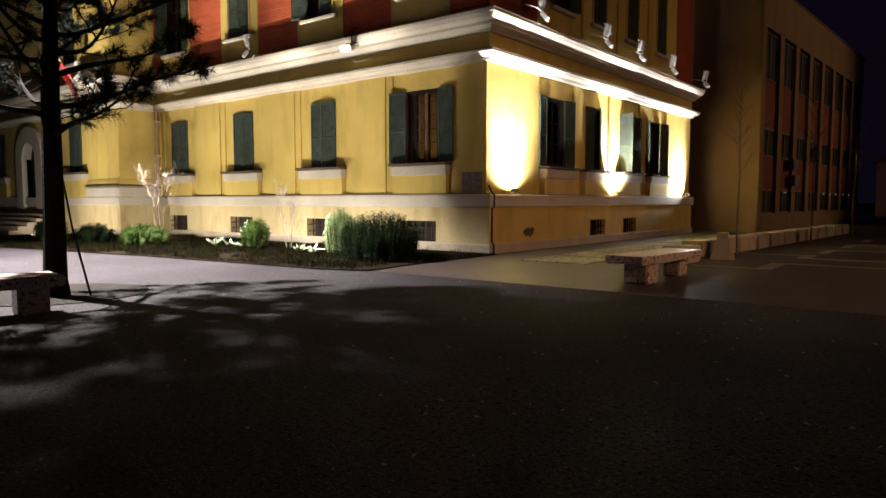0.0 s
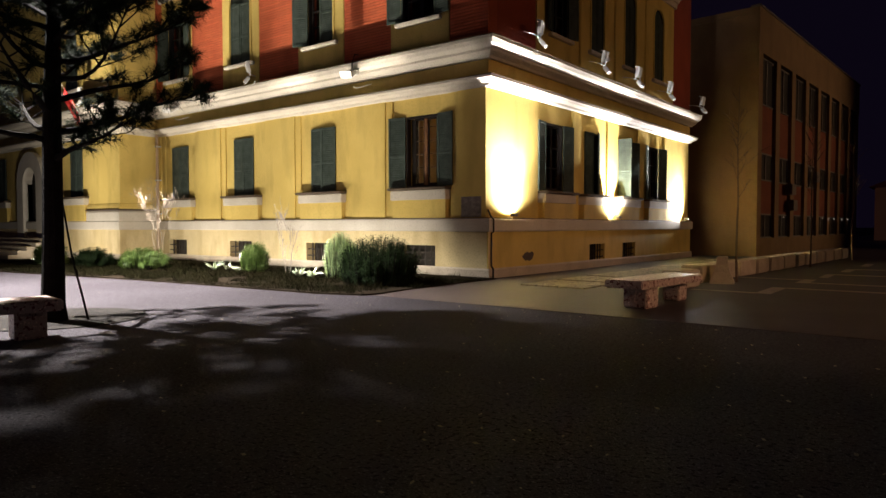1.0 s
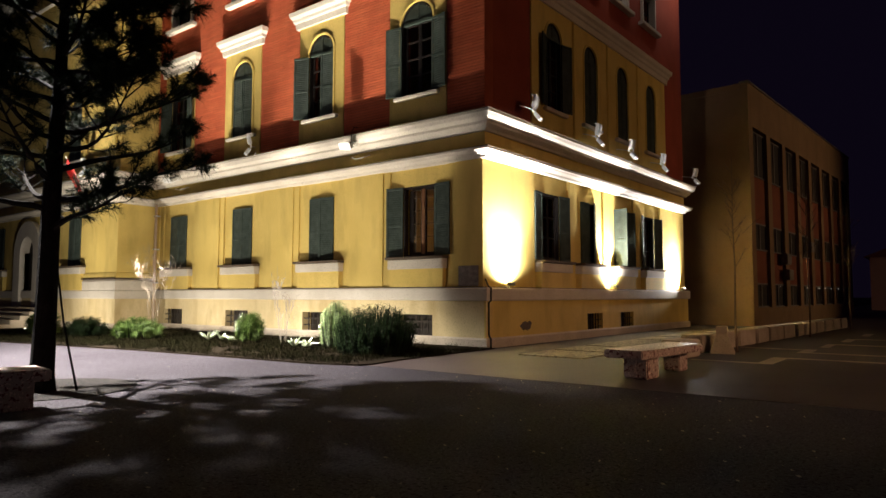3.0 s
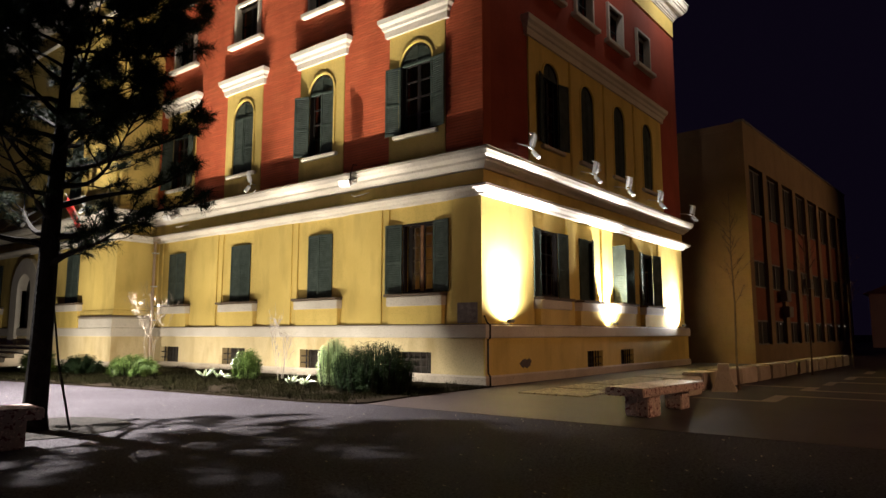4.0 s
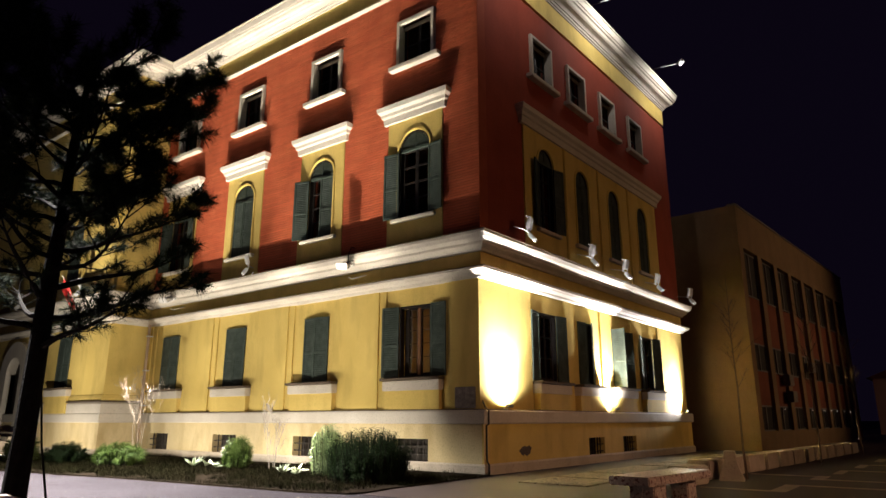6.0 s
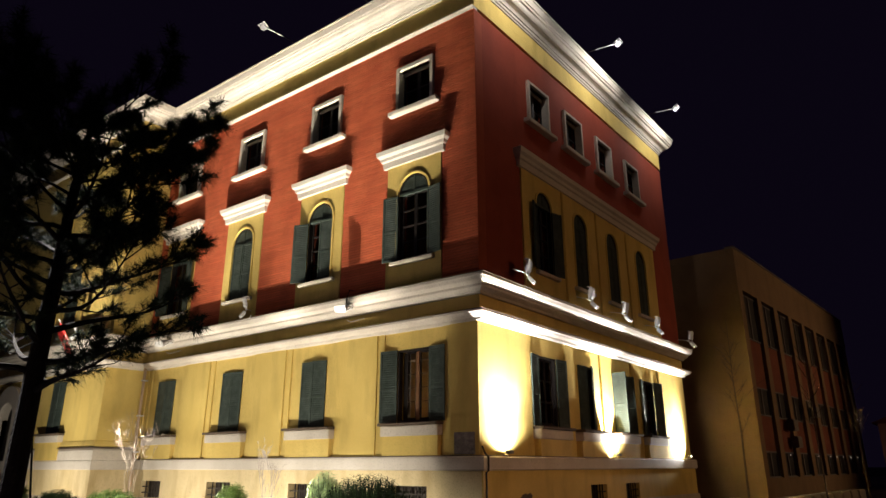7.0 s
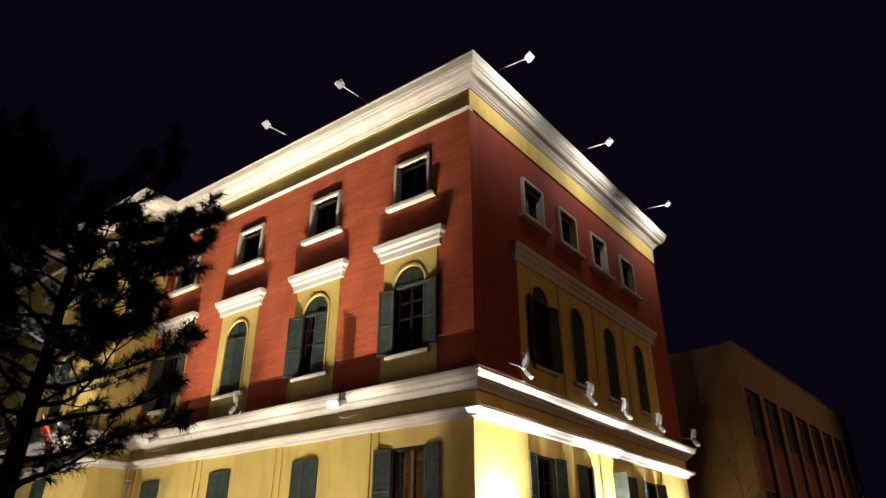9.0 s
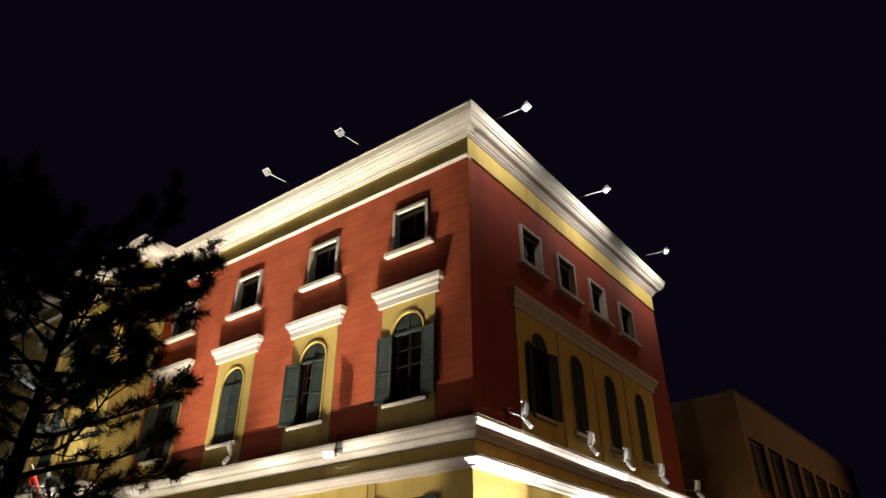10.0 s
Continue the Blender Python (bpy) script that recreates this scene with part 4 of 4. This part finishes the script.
def pine(at, height):
    rng = random.Random(21)
    wood, green = Geo(), Geo()
    pts = [Vector((0, 0, -0.05)), Vector((0.0, 0, 0.25)), Vector((-0.03, 0.03, 1.2)), Vector((-0.08, 0.06, 2.6)), Vector((-0.02, 0.05, 3.4)), Vector((0.04, 0.06, 4.2)), Vector((0.02, 0.08, 5.4)), Vector((0.12, 0.1, 6.2)), Vector((0.15, 0.1, height - 0.3))]
    wood.tube(pts, [0.21, 0.165, 0.145, 0.132, 0.12, 0.10, 0.075, 0.05, 0.02], 12)

    def along(z):
        for a, b in zip(pts, pts[1:]):
            if a.z <= z <= b.z:
                return a.lerp(b, (z - a.z) / (b.z - a.z))
        return pts[-1]

    def spray(base, d, ln, r, tufts):
        """A side twig that curves upwards and carries needles on its outer part."""
        knee = base + d * ln * 0.5 + Vector([rng.uniform(-0.05, 0.05) * ln for _ in range(3)])
        tip = knee + (d + Vector((rng.uniform(-0.2, 0.2), rng.uniform(-0.2, 0.2), rng.uniform(0.15, 0.55)))).normalized() * ln * 0.5
        wood.tube([base, knee, tip], [r, r * 0.75, r * 0.4], 4)
        for i in range(tufts):
            f = 1.0 - 0.62 * (i / max(1, tufts)) * rng.uniform(0.6, 1.0)
            o = base.lerp(knee, f * 2) if f < 0.5 else knee.lerp(tip, f * 2 - 1)
            if i == 0:
                needle_tuft(green, tip, tip - knee, rng)
                continue
            w = (tip - knee).normalized() + Vector([rng.uniform(-1.0, 1.0) for _ in range(3)])
            e = o + w.normalized() * rng.uniform(0.05, 0.20)
            wood.tube([o, e], [0.005, 0.004], 3)
            needle_tuft(green, e, w, rng)

    z, k = 2.36, 0
    while z < height - 0.35:
        low = z < 3.3
        reach = 1.80 * min(1.0, 0.86 + 0.14 * max(0.0, z - 2.4)) * (1.0 if z < 5.4 else max(0.25, 1.0 - 0.66 * ((z - 5.4) / (height - 5.4)) ** 1.7))
        reach *= rng.uniform(0.95, 1.20) if low else rng.uniform(0.80, 1.06)
        turn = k * 2.399 + rng.uniform(-0.35, 0.35)
        p = along(z)
        bend, rise, sag = rng.uniform(-0.35, 0.35), rng.uniform(0.26, 0.44) + 0.04 * (z - 2.4), rng.uniform(0.0, 0.12)
        limb = [p.copy()]
        for i in range(1, 9):
            f = i / 8
            q = turn + bend * f
            limb.append(p + Vector((math.cos(q), math.sin(q), 0)) * reach * f + Vector((0, 0, reach * (rise * f - sag * math.sin(math.pi * f) + 0.03 * math.sin(6 * f + k)))))
        r0 = (0.055 if low else 0.046) if z < 5 else 0.032
        wood.tube(limb, [r0 * (1 - 0.82 * i / 8) for i in range(9)], 6)
        for i in range(3, 9):
            ahead = (limb[i] - limb[i - 1]).normalized()
            sides = (-1, 1) if i < 8 else (-1, 0, 1)
            for s in sides:
                if i < 5 and rng.random() < (0.5 if z < 4.4 else 0.2):
                    continue
                side = Vector((-ahead.y, ahead.x, 0)) * s
                tw = (ahead * rng.uniform(0.5, 0.9) + side * rng.uniform(0.4, 1.0) + Vector((0, 0, rng.uniform(-0.15, 0.45)))).normalized()
                ln = rng.uniform(0.42, 0.85) * (0.75 if i < 5 else 1.0) * (0.85 if low else 1.0)
                spray(limb[i].lerp(limb[i - 1], rng.random() * 0.8), tw, ln, 0.013, (4 if low else 7 if z < 4.0 else 12) + (2 if i > 6 else 0))
        z += 0.112 if not low else 0.15
        k += 1
    t = thing("pine_tree", "dark pine with a straight trunk and open layered crown", "tree", at)
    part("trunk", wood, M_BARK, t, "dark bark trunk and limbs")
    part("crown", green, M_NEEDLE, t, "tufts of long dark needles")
    return t


TREE = Vector((-0.72, -10.56, 0))
main_pine = pine(pose(*TREE), 7.1)
solo("tree_stake", Geo().tube([(-0.36, -10.22, 0), (-0.75, -10.28, 1.0), (-0.98, -10.33, 2.0)], [0.018, 0.016, 0.014], 6), M_BARK, "thin bent stake leaning beside the pine", "stake")
ring = [(TREE.x - 0.25 + 1.25 * math.cos(a), TREE.y + 0.15 + 1.25 * math.sin(a)) for a in (2 * math.pi * i / 40 for i in range(40))]
solo("tree_pit", slab(ring, -0.05, 0.012), M_GRIT, "round bare tree pit of grit in the asphalt", "tree pit", kind="structure")


def bare_shrub(name, at, height, stems, spread, seed, label, r=0.02, wide=1.0, depth=3):
    rng = random.Random(seed)
    g = Geo()

    def grow(p, d, ln, r, depth):
        q = p + d * ln * 0.5 + Vector([rng.uniform(-0.06, 0.06) * ln for _ in range(3)])
        e = p + (d + Vector((rng.uniform(-0.2, 0.2), rng.uniform(-0.2, 0.2), 0.05))).normalized() * ln
        g.tube([p, q, e], [r, r * 0.8, r * 0.6], 5)
        if depth:
            for s in range(3 if depth > 1 else 4):
                f = rng.uniform(0.35, 1.0)
                a = rng.uniform(0, 2 * math.pi)
                nd = (d + Vector((math.cos(a), math.sin(a), rng.uniform(-0.15, 0.5))) * rng.uniform(0.45, 0.95) * wide).normalized()
                grow(p.lerp(e, f), nd, ln * rng.uniform(0.4, 0.62) * min(1.0, 0.45 + 0.55 * wide), max(r * 0.6, 0.0028), depth - 1)

    for s in range(stems):
        a = rng.uniform(0, 2 * math.pi)
        grow(Vector((0.1 * math.cos(a), 0.1 * math.sin(a), 0)), Vector((spread * math.cos(a), spread * math.sin(a), 1)).normalized(), height * rng.uniform(0.55, 0.75), r, depth)
    t = thing(name, label, "shrub", at)
    part("stem", g, M_TWIG, t)
    return t


bare_shrub("bare_shrub", pose(-13.2, -1.95, 0.03), 3.0, 5, 0.06, 3, "leafless pale shrub lit white by a lamp", 0.0065, 0.9, 4)
bare_shrub("bare_shrub", pose(-5.35, -2.35, 0.03), 2.2, 7, 0.15, 5, "thin leafless shrub with pale stems", 0.0075, 0.6, 3)


def sapling(at, height, seed):
    rng = random.Random(seed)
    g = Geo()
    pts = [Vector((0.012 * math.sin(1.7 * i + seed), 0.012 * math.cos(2.1 * i), height * i / 7)) for i in range(8)]
    g.tube(pts, [0.035 * (1 - 0.115 * i) for i in range(8)], 6)
    for k in range(26):
        f = rng.uniform(0.42, 0.98)
        p = pts[int(f * 7)].lerp(pts[int(f * 7) + 1], f * 7 % 1)
        a, ln = rng.uniform(0, 6.28), rng.uniform(0.35, 0.9) * (1.15 - 0.6 * f)
        d = Vector((math.cos(a), math.sin(a), rng.uniform(0.8, 1.8))).normalized()
        e = p + d * ln
        g.tube([p, p.lerp(e, 0.5) + Vector((0, 0, -0.03)), e], [0.009, 0.007, 0.004], 4)
        for _ in range(3):
            q = p.lerp(e, rng.uniform(0.4, 1.0))
            b = q + (d + Vector((rng.uniform(-1, 1), rng.uniform(-1, 1), 0.2))).normalized() * ln * 0.4
            g.tube([q, b], [0.005, 0.003], 3)
    t = thing("bare_sapling", "thin bare street sapling beside the concrete blocks", "tree", at, "bare saplings")
    part("trunk", g, M_SAP, t)


sapling(pose(5.62, 2.75, 0.0), 4.9, 9)
sapling(pose(6.1, 10.6, 0.0), 5.2, 12)
sapling(pose(6.6, 17.5, 0.0), 5.2, 14)


# ---- leafy shrubs ----
def shrub(name, at, rx, ry, h, seed, label, count=520, leaf=0.13, width=0.022, material=None):
    rng = random.Random(seed)
    stems, leaves = Geo(), Geo()
    for i in range(count):
        a, f = rng.uniform(0, 2 * math.pi), math.sqrt(rng.random())
        tip = Vector((rx * f * math.cos(a), ry * f * math.sin(a), h * (1.0 - 0.42 * f ** 3) * rng.uniform(0.74, 1.10)))
        if rng.random() < 0.3:
            tip.z *= rng.uniform(0.3, 0.8)
        root = Vector((tip.x * 0.82, tip.y * 0.82, 0))
        mid = root.lerp(tip, 0.6) + Vector((0, 0, 0.05))
        if i % 3 == 0:
            stems.tube([root, mid, tip], [0.012, 0.009, 0.005], 4)
        d = (tip - mid).normalized()
        u = d.orthogonal().normalized()
        v = d.cross(u)
        for k in range(26):
            q = k * 2.4
            o = tip - d * (0.018 * k * h)
            w = ((math.cos(q) * u + math.sin(q) * v) + d * rng.uniform(0.1, 0.7)).normalized()
            s = d.cross(w).normalized() * width
            m = o + w * leaf * 0.55
            e = o + w * leaf * rng.uniform(0.8, 1.15) - Vector((0, 0, 0.02))
            leaves.add([o, m - s, e, m + s], [(0, 1, 2, 3)])
    t = thing(name, label, "shrub", at)
    part("woody_base", stems, M_BARK, t, kind="stuff")
    part("foliage", leaves, material or M_LEAF, t)
    return t


shrub("spurge_bush", pose(-0.95, -3.25, 0.03), 1.05, 0.95, 1.10, 2, "large dense dark green bush, its flank lit white", 1000, 0.085, 0.010)
# left flank of the same bush, brightened by its leaf colour
shrub("spurge_bush", pose(-3.00, -2.52, 0.03), 0.44, 0.50, 1.14, 6, "flank of the large bush, its leaves paled to look lamplit", 380, 0.085, 0.012, M_LEAF_LIT)
shrub("small_bush", pose(-6.72, -2.55, 0.03), 0.46, 0.42, 0.82, 7, "small round bright green bush in the bed", 150, 0.11, 0.018, M_LIME)
shrub("low_bush", pose(-10.6, -3.9, 0.03), 1.0, 0.7, 0.66, 8, "low spreading green plants in the bed", 190, 0.11, 0.016, M_LIME)
shrub("low_bush", pose(-13.2, -4.3, 0.03), 0.9, 0.6, 0.62, 11, "low spreading green plants in the bed", 170, 0.11, 0.016)
shrub("low_bush", pose(-15.0, -4.9, 0.03), 0.5, 0.5, 0.85, 13, "upright light green plants beside a floodlight", 90, 0.2, 0.03, M_LIME)


def agave(at, n, size, seed):
    rng = random.Random(seed)
    t = thing("agave", "small spiky plant in the bed, paled to look lamplit", "plant", at, "spiky plants")
    for i in range(n):
        a = i * 2.4
        e = rng.uniform(0.5, 1.1)
        d = Vector((math.cos(a) * math.cos(e), math.sin(a) * math.cos(e), math.sin(e)))
        s = d.cross(Vector((0, 0, 1))).normalized() * 0.035
        up = Vector((0, 0, 0.02))
        ln = size * rng.uniform(0.7, 1.1)
        g = Geo().add([-s * 0.6, s * 0.6, d * ln * 0.45 - s, d * ln * 0.45 + s, d * ln - up, d * ln * 0.45 + up * 2, up], [(0, 2, 5, 6), (1, 6, 5, 3), (2, 4, 5), (3, 5, 4), (0, 1, 3, 4, 2)])
        part("leaf", g, M_AGAVE, t)


agave(pose(-8.25, -2.90, 0.03), 14, 0.46, 1)
agave(pose(-7.95, -2.65, 0.03), 12, 0.28, 2)
agave(pose(-7.20, -2.85, 0.03), 10, 0.24, 5)
agave(pose(-4.25, -2.95, 0.03), 12, 0.36, 3)
agave(pose(-4.10, -2.62, 0.03), 12, 0.30, 4)
agave(pose(-3.62, -3.02, 0.03), 10, 0.26, 6)

# weeds and grass over the bed
rng = random.Random(31)
g = Geo()
n = 0
while n < 26000:
    x, y = rng.uniform(-19, 0.55), rng.uniform(-7.6, -0.15)
    edge = 0.16 * noise.noise(Vector((x * 1.7, 2.0, 5.0)))
    front = -6.9 + 0.157 * (x + 12.3) if x < -6.6 else (-6.0 + 0.083 * (x + 6.6) if x < -0.6 else -5.5 + 0.30 * (x + 0.6))
    if y < front - 0.06 + edge or x > 0.42 + 0.5 * edge or noise.noise(Vector((x * 0.9, y * 0.9, 3))) < -0.30 + 0.35 * (y > -1.2):
        continue
    n += 1
    tall = noise.noise(Vector((x * 2.3, y * 2.3, 9)))
    h = rng.uniform(0.04, 0.13) * (1.0 + 0.9 * max(0.0, tall)) * (1.5 if rng.random() < 0.1 else 1)
    for _ in range(4):
        a = rng.uniform(0, 6.28)
        d = Vector((math.cos(a), math.sin(a), 0))
        o = Vector((x, y, 0.03)) + d * rng.uniform(0, 0.07)
        s = Vector((-d.y, d.x, 0)) * rng.uniform(0.002, 0.006)
        g.add([o - s, o + s, o + d * h * rng.uniform(0.3, 1.2) + Vector((0, 0, h))], [(0, 1, 2)])
solo("bed_grass", g, M_GRASS, "patchy low grass and weeds in the bed", "grass", kind="stuff")

# fallen leaves on the asphalt
g = Geo()
for i in range(900):
    x, y = rng.uniform(-8, 14), rng.uniform(-14, -4.9)
    if x < 0.3 and (y > -6.1 or i % 3):
        continue
    a, s = rng.uniform(0, 6.28), rng.uniform(0.008, 0.026)
    u, v = Vector((math.cos(a), math.sin(a), 0)) * s, Vector((-math.sin(a), math.cos(a), 0)) * s * 0.6
    o = Vector((x, y, 0.009))
    up = Vector((0, 0, 0.008))
    g.add([o - u, o - v + up, o + u + up, o + v], [(0, 1, 2, 3)])
solo("fallen_leaves", g, M_DRY, "small dry leaves scattered over the asphalt", "leaves", kind="stuff")
solo("paper_scrap", Geo().add([(0, 0, 0.012), (0.22, 0.03, 0.03), (0.2, 0.16, 0.012), (0.02, 0.13, 0.04)], [(0, 1, 2, 3)]), M_DRY, "pale scrap of litter on the asphalt", "litter").matrix_world = pose(1.05, -10.75, 0)

# flag on the entrance front
fl = thing("flag", "red flag hanging from a slanted pole over the entrance", "flag", pose(-19.35, CS - 0.1, 5.75))
part("pole", Geo().tube([(0, 0, 0), (0, -0.95, 1.5)], [0.025, 0.02], 8), M_WHITE, fl)
gv = [(0.06 * math.sin(7 * j / 5 + i), -0.92 + 0.20 * i + 0.05 * math.sin(3 * j / 5), 1.46 - 0.31 * i - 0.12 * j) for i in range(4) for j in range(6)]
part("cloth", Geo().add(gv, [(i * 6 + j, i * 6 + j + 1, i * 6 + j + 7, i * 6 + j + 6) for i in range(3) for j in range(5)]), M_FLAG, fl)

# ---- street lamp of the square and added posts, all out of view ----
def unseen_street_lamp(x, y, h, turn):
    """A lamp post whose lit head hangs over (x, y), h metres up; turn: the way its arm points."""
    t = thing("unseen_street_lamp", "tall street lamp added out of view", "street lamp", pose(x, y, 0, 0, 0, turn) @ pose(-0.9, 0, 0), "street lamps")
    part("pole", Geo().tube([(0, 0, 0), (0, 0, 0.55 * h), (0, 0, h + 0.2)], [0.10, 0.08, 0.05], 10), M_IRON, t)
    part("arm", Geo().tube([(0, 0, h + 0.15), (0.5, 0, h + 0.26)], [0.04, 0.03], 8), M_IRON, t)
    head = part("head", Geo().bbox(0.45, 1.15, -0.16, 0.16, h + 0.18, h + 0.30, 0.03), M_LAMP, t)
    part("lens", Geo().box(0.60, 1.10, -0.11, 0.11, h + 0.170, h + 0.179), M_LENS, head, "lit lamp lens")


unseen_street_lamp(-6.6, -11.2, 10.9, 0)
# posts with glowing lenses, made up for the four fill lights
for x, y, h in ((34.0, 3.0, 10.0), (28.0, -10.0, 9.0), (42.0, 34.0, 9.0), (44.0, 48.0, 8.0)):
    unseen_street_lamp(x, y, h, 180)
